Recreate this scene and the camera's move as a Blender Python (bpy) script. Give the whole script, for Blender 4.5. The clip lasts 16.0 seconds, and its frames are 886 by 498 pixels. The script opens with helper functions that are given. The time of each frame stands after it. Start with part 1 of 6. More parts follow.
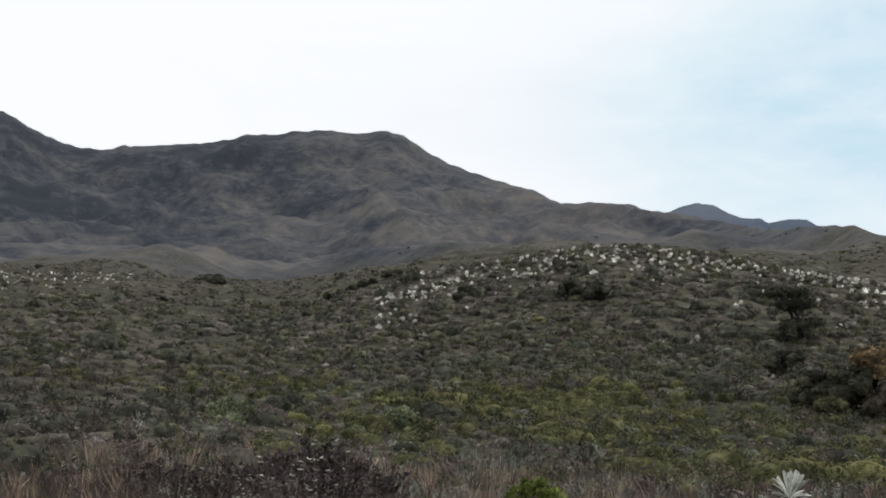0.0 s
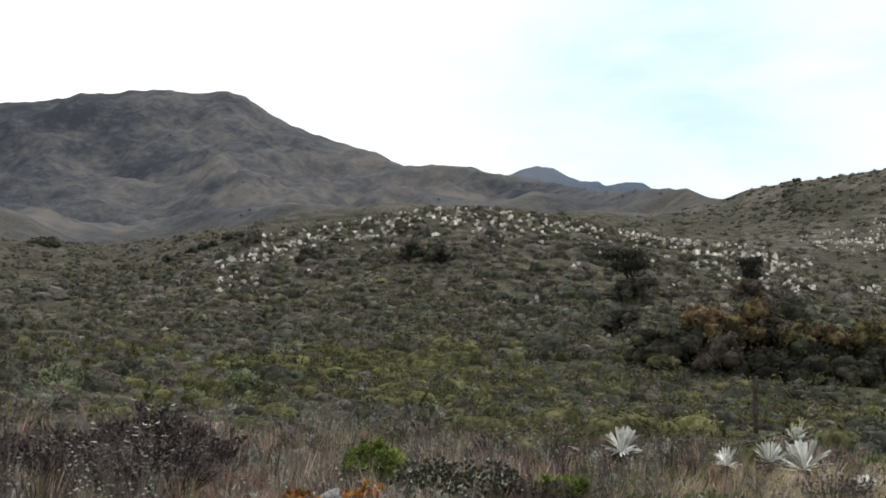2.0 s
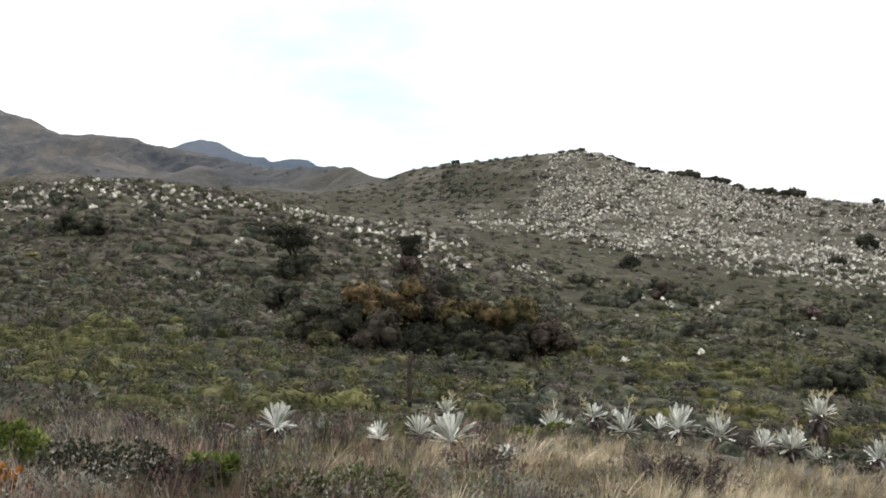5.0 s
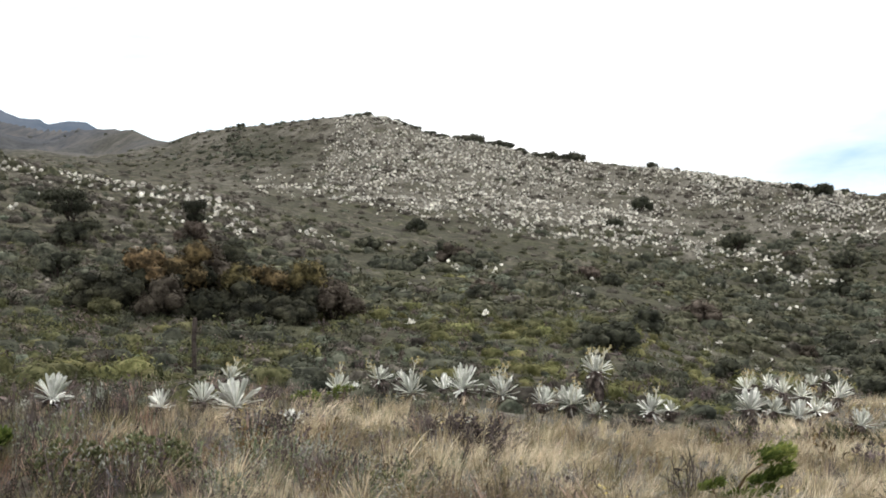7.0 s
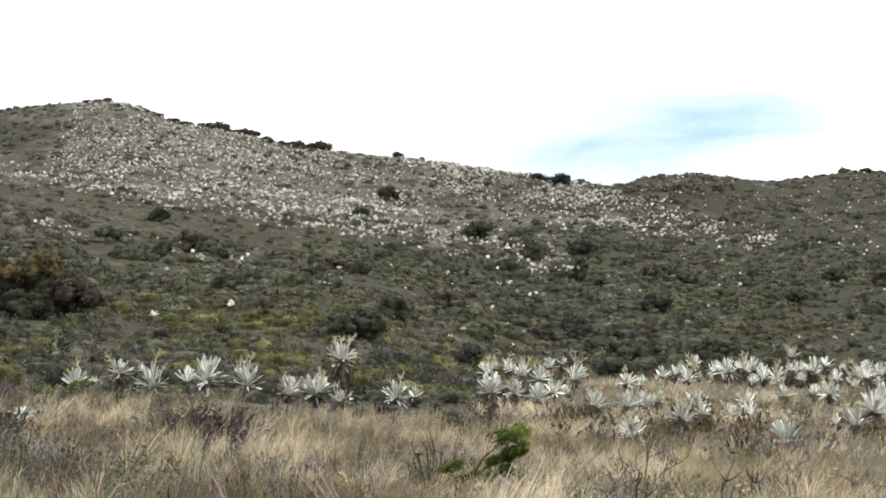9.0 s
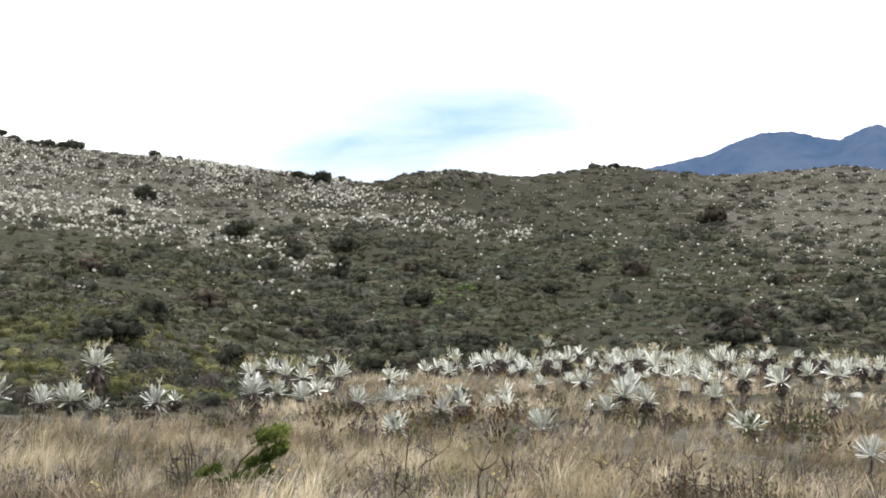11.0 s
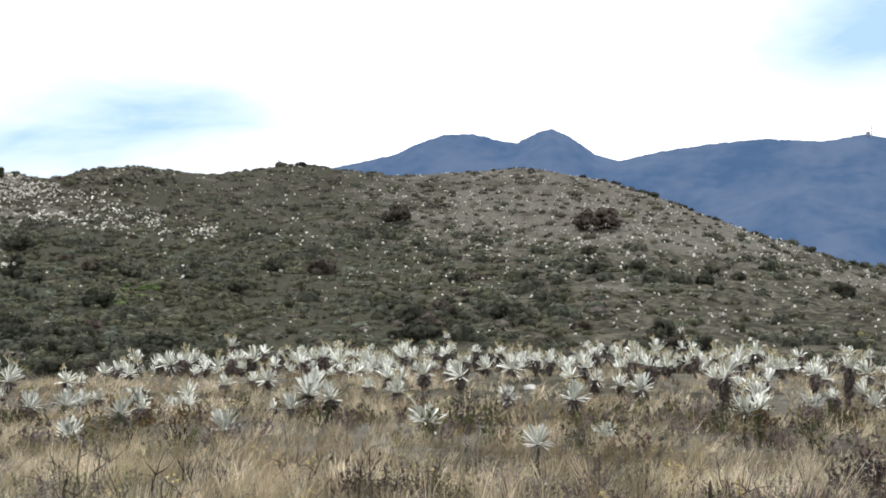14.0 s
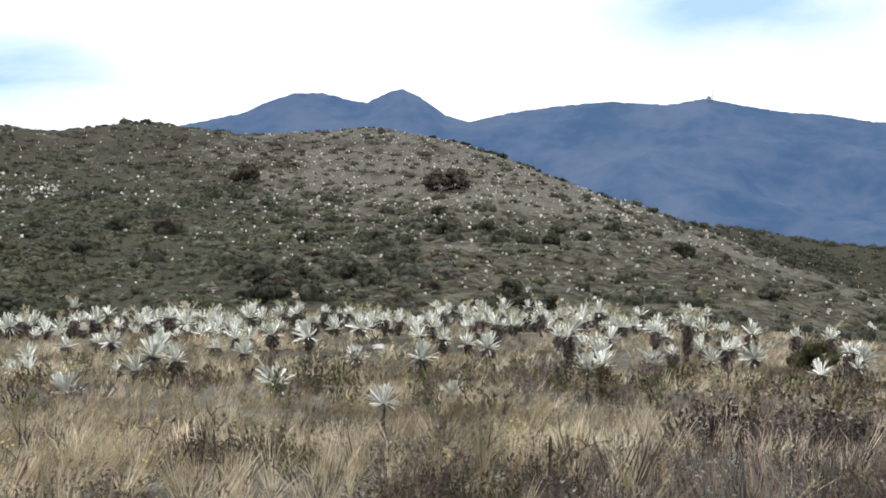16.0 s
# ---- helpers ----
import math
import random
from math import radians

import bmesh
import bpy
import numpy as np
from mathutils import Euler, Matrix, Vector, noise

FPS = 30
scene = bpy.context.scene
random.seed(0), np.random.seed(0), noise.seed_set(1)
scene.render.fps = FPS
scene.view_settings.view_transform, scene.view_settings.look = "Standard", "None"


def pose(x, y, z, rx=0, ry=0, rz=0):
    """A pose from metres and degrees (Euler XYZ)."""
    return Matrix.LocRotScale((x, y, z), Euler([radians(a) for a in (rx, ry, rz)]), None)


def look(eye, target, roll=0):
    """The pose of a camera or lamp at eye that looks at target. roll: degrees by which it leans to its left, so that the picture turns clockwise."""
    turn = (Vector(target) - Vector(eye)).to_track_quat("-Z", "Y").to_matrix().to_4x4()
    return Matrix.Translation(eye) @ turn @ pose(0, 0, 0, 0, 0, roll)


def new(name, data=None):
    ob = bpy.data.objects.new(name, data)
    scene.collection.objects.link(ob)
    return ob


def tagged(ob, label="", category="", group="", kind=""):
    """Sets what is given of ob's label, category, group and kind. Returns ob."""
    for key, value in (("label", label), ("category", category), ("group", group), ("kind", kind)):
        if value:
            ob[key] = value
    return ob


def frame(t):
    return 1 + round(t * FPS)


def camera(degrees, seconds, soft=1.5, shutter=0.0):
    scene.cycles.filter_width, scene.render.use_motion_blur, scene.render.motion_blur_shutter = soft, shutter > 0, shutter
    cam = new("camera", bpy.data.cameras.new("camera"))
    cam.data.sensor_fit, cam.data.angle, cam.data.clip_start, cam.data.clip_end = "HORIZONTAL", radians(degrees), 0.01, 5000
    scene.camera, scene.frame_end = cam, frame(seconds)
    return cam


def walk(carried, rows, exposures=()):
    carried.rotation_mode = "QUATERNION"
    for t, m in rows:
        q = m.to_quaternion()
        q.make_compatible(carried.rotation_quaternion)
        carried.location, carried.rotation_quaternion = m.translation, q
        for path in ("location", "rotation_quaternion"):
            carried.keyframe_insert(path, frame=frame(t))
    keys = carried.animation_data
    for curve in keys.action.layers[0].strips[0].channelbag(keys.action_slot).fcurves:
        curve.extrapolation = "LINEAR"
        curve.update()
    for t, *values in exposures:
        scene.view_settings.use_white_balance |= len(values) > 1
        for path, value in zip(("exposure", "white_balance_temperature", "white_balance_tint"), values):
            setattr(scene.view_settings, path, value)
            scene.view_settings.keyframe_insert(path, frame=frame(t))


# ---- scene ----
LENS, SECONDS, EYE, ARM = 38.0, 16.0, 1.6, 0.3
cam = camera(LENS, SECONDS, soft=1.8)
# seconds, yaw, pitch, roll: somebody turns on the spot and holds the camera at arm's length
TURN = [
    (0.0, -0.01, 2.75, -0.25), (0.5, -1.91, 2.51, -0.42), (1.0, -3.56, 1.86, 0.14), (1.5, -5.3, 1.4, 0.29),
    (2.0, -6.99, 1.08, 0.06), (2.5, -9.31, 1.03, 0.47), (3.0, -11.87, 0.75, 0.08), (3.5, -14.7, 0.41, 0.06),
    (4.0, -17.03, 0.42, -0.51), (6.5, -28.96, -1.19, -0.24), (7.0, -31.29, -1.4, -0.37), (7.5, -34.67, -1.21, -0.03),
    (8.0, -37.09, -1.37, 0.07), (8.5, -39.9, -1.68, -0.33), (9.0, -42.5, -1.82, -0.3), (11.5, -55.75, -2.14, 0.36),
    (12.0, -58.37, -2.43, 0.19), (12.5, -60.77, -2.6, 0.62), (13.0, -62.87, -2.52, 0.43), (13.5, -65.16, -2.31, 0.19),
    (14.0, -66.92, -2.07, 0.02), (14.5, -68.47, -2.91, 0.14), (15.0, -69.84, -3.44, -0.15), (15.5, -71.32, -3.46, -0.13),
    (16.0, -73.57, -3.83, -0.43),
]
walk(cam, [(t, pose(-ARM * math.sin(radians(yaw)), ARM * math.cos(radians(yaw)), EYE, 90 + pitch, roll, yaw))
           for t, yaw, pitch, roll in TURN],
     exposures=[(0.0, -0.73, 6330, 10), (1.0, -0.58, 6350, 10), (2.0, -0.42, 6420, 10), (4.2, -0.28, 6500, 10), (7.0, 0.0, 6500, 10), (9.0, 0.02, 6480, 10), (11.5, -0.02, 6380, 10), (16.0, -0.09, 6260, 10)])


# ---- sky and sun ----
SUN_AZ, SUN_EL = -38.0, 58.0  # degrees to the left of the first view, degrees up


def aim(az, el):
    a, e = radians(az), radians(el)
    return Vector((-math.sin(a) * math.cos(e), math.cos(a) * math.cos(e), math.sin(e)))


world = bpy.data.worlds.new("sky")
scene.world = world
world.use_nodes = True
wt = world.node_tree
wt.nodes.clear()


def wnode(kind, **values):
    n = wt.nodes.new(kind)
    for key, value in values.items():
        if key == "op":
            n.operation = value
        else:
            n.inputs[key].default_value = value
    return n


def wmath(op, a, b=None, c=None):
    n = wt.nodes.new("ShaderNodeMath")
    n.operation = op
    for i, v in enumerate((a, b, c)):
        if v is None:
            continue
        if isinstance(v, (int, float)):
            n.inputs[i].default_value = v
        else:
            wt.links.new(v, n.inputs[i])
    return n.outputs[0]


sky = wt.nodes.new("ShaderNodeTexSky")
sky.sky_type = "NISHITA"
sky.sun_disc = False
sky.sun_elevation = radians(SUN_EL)
sky.sun_rotation = radians(-SUN_AZ)
sky.altitude = 3200
wcoord = wt.nodes.new("ShaderNodeTexCoord")
wmap = wt.nodes.new("ShaderNodeMapping")
wmap.inputs["Scale"].default_value = (1.0, 1.0, 3.2)
wt.links.new(wcoord.outputs["Generated"], wmap.inputs["Vector"])
billow = wnode("ShaderNodeTexNoise", Scale=3.1, Detail=6.0, Roughness=0.55, Distortion=0.35)
wt.links.new(wmap.outputs[0], billow.inputs["Vector"])
wisp = wnode("ShaderNodeTexNoise", Scale=11.0, Detail=4.0, Roughness=0.6, Distortion=0.8)
wt.links.new(wmap.outputs[0], wisp.inputs["Vector"])


def gap(az, el, wide, high, depth):
    """A hole in the cloud round one direction, wide and high in degrees."""
    d, s = aim(az, el), aim(az - 90, 0)
    u = d.cross(s) * -1
    side = wt.nodes.new("ShaderNodeVectorMath")
    side.operation = "DOT_PRODUCT"
    wt.links.new(wcoord.outputs["Generated"], side.inputs[0])
    side.inputs[1].default_value = s / math.sin(radians(wide))
    up = wt.nodes.new("ShaderNodeVectorMath")
    up.operation = "DOT_PRODUCT"
    wt.links.new(wcoord.outputs["Generated"], up.inputs[0])
    up.inputs[1].default_value = u / math.sin(radians(high))
    fwd = wt.nodes.new("ShaderNodeVectorMath")
    fwd.operation = "DOT_PRODUCT"
    wt.links.new(wcoord.outputs["Generated"], fwd.inputs[0])
    fwd.inputs[1].default_value = d
    r2 = wmath("ADD", wmath("POWER", side.outputs["Value"], 2.0), wmath("POWER", up.outputs["Value"], 2.0))
    bell = wmath("EXPONENT", wmath("MULTIPLY", r2, -1.0))
    return wmath("MULTIPLY", wmath("MULTIPLY", bell, wmath("GREATER_THAN", fwd.outputs["Value"], 0.0)), depth)


holes = None
for spec in ((-50, 2.5, 8.5, 2.0, 0.85), (-56, 4.3, 6.5, 2.0, 0.72), (-50, 7.2, 3.5, 1.6, 0.4),
             (-87, 7.4, 8.0, 3.0, 1.0), (-29, 9.0, 5, 5, 0.2), (-44.5, 8.0, 5, 2, 0.2)):
    g = gap(*spec)
    holes = g if holes is None else wmath("ADD", holes, g)
ragged = wmath("ADD", wmath("MULTIPLY", billow.outputs["Fac"], 1.3), wmath("MULTIPLY", wisp.outputs["Fac"], 0.5))
open_sky = wmath("MULTIPLY", holes, wmath("MULTIPLY", ragged, 1.05))
open_sky = wmath("MINIMUM", wmath("ADD", open_sky, wmath("MULTIPLY", wmath("SUBTRACT", billow.outputs["Fac"], 0.52), 0.35)), 0.92)
open_sky = wmath("MAXIMUM", open_sky, 0.0)
blue = wt.nodes.new("ShaderNodeMix")
blue.data_type, blue.blend_type = "RGBA", "MULTIPLY"
blue.inputs["Factor"].default_value = 1.0
lift = wt.nodes.new("ShaderNodeVectorMath")  # the gaps show the clearer blue above the horizon's glare
lift.operation = "ADD"
wt.links.new(wcoord.outputs["Generated"], lift.inputs[0])
lift.inputs[1].default_value = (0, 0, 0.7)
level = wt.nodes.new("ShaderNodeVectorMath")
level.operation = "NORMALIZE"
wt.links.new(lift.outputs[0], level.inputs[0])
wt.links.new(level.outputs[0], sky.inputs["Vector"])
wt.links.new(sky.outputs[0], blue.inputs["A"])
blue.inputs["B"].default_value = (0.07, 0.07, 0.07, 1)
veil = wt.nodes.new("ShaderNodeMix")
veil.data_type, veil.blend_type = "RGBA", "ADD"
veil.inputs["Factor"].default_value = 1.0
wt.links.new(blue.outputs["Result"], veil.inputs["A"])
veil.inputs["B"].default_value = (0.40, 0.615, 0.72, 1)
cloud = wt.nodes.new("ShaderNodeMix")
cloud.data_type = "RGBA"
wt.links.new(open_sky, cloud.inputs["Factor"])
# where the cloud is thin it lets a bright cyan through
thin_cloud = wmath("MINIMUM", wmath("MULTIPLY", gap(-17.0, 8.6, 9.0, 6.4, 1.4), wmath("SUBTRACT", wmath("MULTIPLY", ragged, 1.0), 0.25)), 0.95)
haze = wt.nodes.new("ShaderNodeMix")
haze.data_type = "RGBA"
wt.links.new(wmath("MULTIPLY", wmath("MAXIMUM", thin_cloud, 0.0), 0.95), haze.inputs["Factor"])
haze.inputs["A"].default_value = (1.63, 1.63, 1.64, 1)
haze.inputs["B"].default_value = (0.90, 1.24, 1.40, 1)
wt.links.new(haze.outputs["Result"], cloud.inputs["A"])
wt.links.new(veil.outputs["Result"], cloud.inputs["B"])
backing = wnode("ShaderNodeBackground", Strength=1.0)
wt.links.new(cloud.outputs["Result"], backing.inputs["Color"])
wout = wt.nodes.new("ShaderNodeOutputWorld")
wt.links.new(backing.outputs[0], wout.inputs["Surface"])

sun = new("sun", bpy.data.lights.new("sun", "SUN"))
sun.data.energy, sun.data.angle, sun.data.color = 2.6, radians(7), (1.0, 0.95, 0.87)
sun.matrix_world = look(aim(SUN_AZ, SUN_EL) * 100, (0, 0, 0))


# ---- materials ----
def material(name, colours, rough=0.85, scale=6.0, fine=60.0, bump=0.3, island=0.0, randomly=0.0, thin=0.0, tint=0.0):
    """Two-scale mottled surface: colours dark to light by noise; island, tint: brightness spread from piece to piece, from plant to plant."""
    m = bpy.data.materials.new(name)
    m.use_nodes = True
    t = m.node_tree
    t.nodes.clear()
    link = t.links.new
    geo = t.nodes.new("ShaderNodeNewGeometry")
    pos = geo.outputs["Position"]
    coarse = t.nodes.new("ShaderNodeTexNoise")
    coarse.inputs["Scale"].default_value, coarse.inputs["Detail"].default_value = scale, 5
    link(pos, coarse.inputs["Vector"])
    grain = t.nodes.new("ShaderNodeTexNoise")
    grain.inputs["Scale"].default_value, grain.inputs["Detail"].default_value = fine, 3
    link(pos, grain.inputs["Vector"])
    mixed = t.nodes.new("ShaderNodeMath")
    mixed.operation = "MULTIPLY_ADD"
    link(grain.outputs["Fac"], mixed.inputs[0])
    mixed.inputs[1].default_value = 0.45
    shift = t.nodes.new("ShaderNodeMath")
    shift.operation = "SUBTRACT"
    link(coarse.outputs["Fac"], shift.inputs[0])
    shift.inputs[1].default_value = 0.22
    link(shift.outputs[0], mixed.inputs[2])
    ramp = t.nodes.new("ShaderNodeValToRGB")
    ramp.color_ramp.elements[0].position, ramp.color_ramp.elements[-1].position = 0.36, 0.65
    while len(ramp.color_ramp.elements) < len(colours):
        ramp.color_ramp.elements.new(0.5)
    n = len(colours)
    for i, c in enumerate(colours):
        ramp.color_ramp.elements[i].position = 0.36 + 0.29 * i / max(1, n - 1)
        ramp.color_ramp.elements[i].color = (*c, 1)
    link(mixed.outputs[0], ramp.inputs[0])
    colour = ramp.outputs[0]
    if island or randomly:
        if island:
            value, spread = geo.outputs["Random Per Island"], island
        else:
            value, spread = t.nodes.new("ShaderNodeObjectInfo").outputs["Random"], randomly
        rng = t.nodes.new("ShaderNodeMapRange")
        rng.inputs["To Min"].default_value, rng.inputs["To Max"].default_value = 1 - spread, 1 + spread
        link(value, rng.inputs["Value"])
        hsv = t.nodes.new("ShaderNodeHueSaturation")
        link(rng.outputs[0], hsv.inputs["Value"])
        hue = t.nodes.new("ShaderNodeMapRange")
        hue.inputs["To Min"].default_value, hue.inputs["To Max"].default_value = 0.5 + 0.05 * spread, 0.5 - 0.05 * spread
        link(value, hue.inputs["Value"])
        link(hue.outputs[0], hsv.inputs["Hue"])
        link(colour, hsv.inputs["Color"])
        colour = hsv.outputs[0]
    if tint:
        own = t.nodes.new("ShaderNodeAttribute")
        own.attribute_name = "tint"
        lift_by = t.nodes.new("ShaderNodeMapRange")
        lift_by.inputs["To Min"].default_value, lift_by.inputs["To Max"].default_value = 1 - tint, 1 + tint
        link(own.outputs["Fac"], lift_by.inputs["Value"])
        turn = t.nodes.new("ShaderNodeMath")  # hue goes its own way, not with the brightness
        turn.operation = "FRACT"
        far_off = t.nodes.new("ShaderNodeMath")
        far_off.operation = "MULTIPLY"
        link(own.outputs["Fac"], far_off.inputs[0])
        far_off.inputs[1].default_value = 7.31
        link(far_off.outputs[0], turn.inputs[0])
        hue_by = t.nodes.new("ShaderNodeMapRange")
        hue_by.inputs["To Min"].default_value, hue_by.inputs["To Max"].default_value = 0.5 - 0.03 * tint, 0.5 + 0.03 * tint
        link(turn.outputs[0], hue_by.inputs["Value"])
        shade = t.nodes.new("ShaderNodeHueSaturation")
        link(lift_by.outputs[0], shade.inputs["Value"])
        link(hue_by.outputs[0], shade.inputs["Hue"])
        link(colour, shade.inputs["Color"])
        colour = shade.outputs[0]
    bsdf = t.nodes.new("ShaderNodeBsdfPrincipled")
    bsdf.inputs["Roughness"].default_value = rough
    bsdf.inputs["Specular IOR Level"].default_value = 0.03  # matt plants and earth, no sheen
    link(colour, bsdf.inputs["Base Color"])
    if bump:
        b = t.nodes.new("ShaderNodeBump")
        b.inputs["Strength"].default_value, b.inputs["Distance"].default_value = bump, 0.6 / fine
        link(mixed.outputs[0], b.inputs["Height"])
        link(b.outputs[0], bsdf.inputs["Normal"])
    shader = bsdf.outputs[0]
    if thin:
        pass_through = t.nodes.new("ShaderNodeBsdfTranslucent")
        link(colour, pass_through.inputs["Color"])
        both = t.nodes.new("ShaderNodeMixShader")
        both.inputs[0].default_value = thin
        link(shader, both.inputs[1])
        link(pass_through.outputs[0], both.inputs[2])
        shader = both.outputs[0]
    out = t.nodes.new("ShaderNodeOutputMaterial")
    link(shader, out.inputs["Surface"])
    return m




def moor():
    """Heath seen as a whole: four kinds of cover, mixed by the land's own zones (attribute) and by noise at several scales."""
    m = material("heath_ground", [(0.020, 0.0195, 0.014), (0.050, 0.048, 0.035), (0.098, 0.090, 0.068)], scale=0.9, fine=5.0, bump=1.0)
    t = m.node_tree
    link = t.links.new
    bsdf = next(n for n in t.nodes if n.bl_idname == "ShaderNodeBsdfPrincipled")
    geo = next(n for n in t.nodes if n.bl_idname == "ShaderNodeNewGeometry")
    colour = bsdf.inputs["Base Color"].links[0].from_socket
    zones = t.nodes.new("ShaderNodeAttribute")
    zones.attribute_name = "cover"
    split = t.nodes.new("ShaderNodeSeparateColor")
    link(zones.outputs["Color"], split.inputs[0])
    speck = t.nodes.new("ShaderNodeTexNoise")
    speck.inputs["Scale"].default_value, speck.inputs["Detail"].default_value, speck.inputs["Roughness"].default_value = 2.4, 8, 0.68
    link(geo.outputs["Position"], speck.inputs["Vector"])
    for k, (socket, lo, hi, size) in enumerate((("Red", (0.052, 0.049, 0.041), (0.158, 0.148, 0.124), 0.16), ("Green", (0.022, 0.0235, 0.014), (0.080, 0.081, 0.049), 0.22),
                                                ("Blue", (0.020, 0.0198, 0.0135), (0.064, 0.0625, 0.044), 0.19))):
        tone = t.nodes.new("ShaderNodeMix")
        tone.data_type = "RGBA"
        contrast = t.nodes.new("ShaderNodeMapRange")
        contrast.inputs["From Min"].default_value, contrast.inputs["From Max"].default_value = 0.37, 0.64
        link(speck.outputs["Fac"], contrast.inputs["Value"])
        link(contrast.outputs[0], tone.inputs["Factor"])
        tone.inputs["A"].default_value, tone.inputs["B"].default_value = (*lo, 1), (*hi, 1)
        patch = t.nodes.new("ShaderNodeTexNoise")
        patch.inputs["Scale"].default_value, patch.inputs["Detail"].default_value, patch.inputs["Roughness"].default_value = size, 7, 0.62
        move = t.nodes.new("ShaderNodeVectorMath")
        move.operation = "ADD"
        link(geo.outputs["Position"], move.inputs[0])
        move.inputs[1].default_value = (37.0 * k, 11.0, 5.0)
        link(move.outputs[0], patch.inputs["Vector"])
        edge = t.nodes.new("ShaderNodeMath")
        edge.operation = "MULTIPLY_ADD"
        link(patch.outputs["Fac"], edge.inputs[0])
        edge.inputs[1].default_value = 2.6
        link(split.outputs[socket], edge.inputs[2])
        step = t.nodes.new("ShaderNodeMapRange")
        step.inputs["From Min"].default_value, step.inputs["From Max"].default_value = 1.65, 1.95
        link(edge.outputs[0], step.inputs["Value"])
        over = t.nodes.new("ShaderNodeMix")
        over.data_type = "RGBA"
        link(step.outputs[0], over.inputs["Factor"])
        link(colour, over.inputs["A"])
        link(tone.outputs["Result"], over.inputs["B"])
        colour = over.outputs["Result"]
    # bare grey-brown mountain heath in broad patches; slate-blue tones are haze painted in
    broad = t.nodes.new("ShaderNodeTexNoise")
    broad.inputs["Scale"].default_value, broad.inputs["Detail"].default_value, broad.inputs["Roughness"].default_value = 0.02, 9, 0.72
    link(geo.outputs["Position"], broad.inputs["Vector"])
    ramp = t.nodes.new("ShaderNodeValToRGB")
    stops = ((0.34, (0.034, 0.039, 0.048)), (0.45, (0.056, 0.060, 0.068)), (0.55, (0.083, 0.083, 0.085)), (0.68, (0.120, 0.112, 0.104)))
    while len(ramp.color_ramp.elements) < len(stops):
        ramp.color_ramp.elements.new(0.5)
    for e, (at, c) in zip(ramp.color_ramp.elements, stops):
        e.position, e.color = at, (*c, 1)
    tufts = t.nodes.new("ShaderNodeTexNoise")
    tufts.inputs["Scale"].default_value, tufts.inputs["Detail"].default_value, tufts.inputs["Roughness"].default_value = 0.13, 6, 0.75
    link(geo.outputs["Position"], tufts.inputs["Vector"])
    worn = t.nodes.new("ShaderNodeMath")
    worn.operation = "MULTIPLY_ADD"
    link(tufts.outputs["Fac"], worn.inputs[0])
    worn.inputs[1].default_value = 0.7
    link(broad.outputs["Fac"], worn.inputs[2])
    centre = t.nodes.new("ShaderNodeMath")
    centre.operation = "SUBTRACT"
    link(worn.outputs[0], centre.inputs[0])
    centre.inputs[1].default_value = 0.35
    paler = t.nodes.new("ShaderNodeMath")
    paler.operation = "MULTIPLY_ADD"
    link(split.outputs["Red"], paler.inputs[0])
    paler.inputs[1].default_value = 0.30
    link(centre.outputs[0], paler.inputs[2])
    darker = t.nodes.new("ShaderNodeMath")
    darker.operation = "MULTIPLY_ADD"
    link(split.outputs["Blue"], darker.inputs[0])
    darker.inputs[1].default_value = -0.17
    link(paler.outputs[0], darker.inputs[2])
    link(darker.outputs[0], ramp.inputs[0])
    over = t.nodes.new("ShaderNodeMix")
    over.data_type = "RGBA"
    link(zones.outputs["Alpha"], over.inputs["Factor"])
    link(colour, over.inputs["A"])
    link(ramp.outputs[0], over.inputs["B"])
    link(over.outputs["Result"], bsdf.inputs["Base Color"])
    return m


GROUND = moor()
PALE = material("pale_heath", [(0.11, 0.096, 0.080), (0.185, 0.163, 0.135), (0.28, 0.25, 0.21)], scale=0.3, fine=6.0, bump=0.0, island=0.4, thin=0.15)
STRAW = material("straw_grass", [(0.15, 0.12, 0.076), (0.37, 0.31, 0.205), (0.66, 0.58, 0.43)], scale=0.5, fine=14.0, bump=0.0, island=0.42, tint=0.3, thin=0.25)
HEATH = material("brown_heath", [(0.050, 0.040, 0.034), (0.105, 0.086, 0.074), (0.19, 0.158, 0.14)], scale=0.35, fine=7.0, bump=0.0, island=0.45, thin=0.15)
OLIVE = material("olive_shrub", [(0.036, 0.041, 0.021), (0.076, 0.082, 0.041), (0.145, 0.150, 0.076)], scale=0.12, fine=4.0, bump=0.0, island=0.45, thin=0.2)
DARK = material("dark_shrub", [(0.030, 0.032, 0.024), (0.053, 0.056, 0.038), (0.088, 0.088, 0.060)], scale=0.3, fine=5.0, bump=0.0, island=0.4, thin=0.1)
GREY = material("grey_leaf", [(0.16, 0.17, 0.14), (0.26, 0.27, 0.23), (0.36, 0.36, 0.31)], scale=0.8, fine=9.0, bump=0.0, island=0.4, thin=0.15)
SILVER = material("silver_leaf", [(0.50, 0.515, 0.45), (0.72, 0.735, 0.68), (0.88, 0.885, 0.85)], rough=0.7, scale=5.0, fine=70.0, bump=0.15, randomly=0.3, thin=0.1)
SILVER_FAR = material("silver_leaf_far", [(0.48, 0.465, 0.415), (0.64, 0.625, 0.575), (0.79, 0.78, 0.73)], rough=0.7, scale=0.8, fine=9.0, bump=0.0, tint=0.4, thin=0.1)
SKIRT = material("dead_leaf_skirt", [(0.036, 0.030, 0.028), (0.078, 0.063, 0.057), (0.14, 0.115, 0.10)], scale=9.0, fine=60.0, bump=0.4, randomly=0.3)
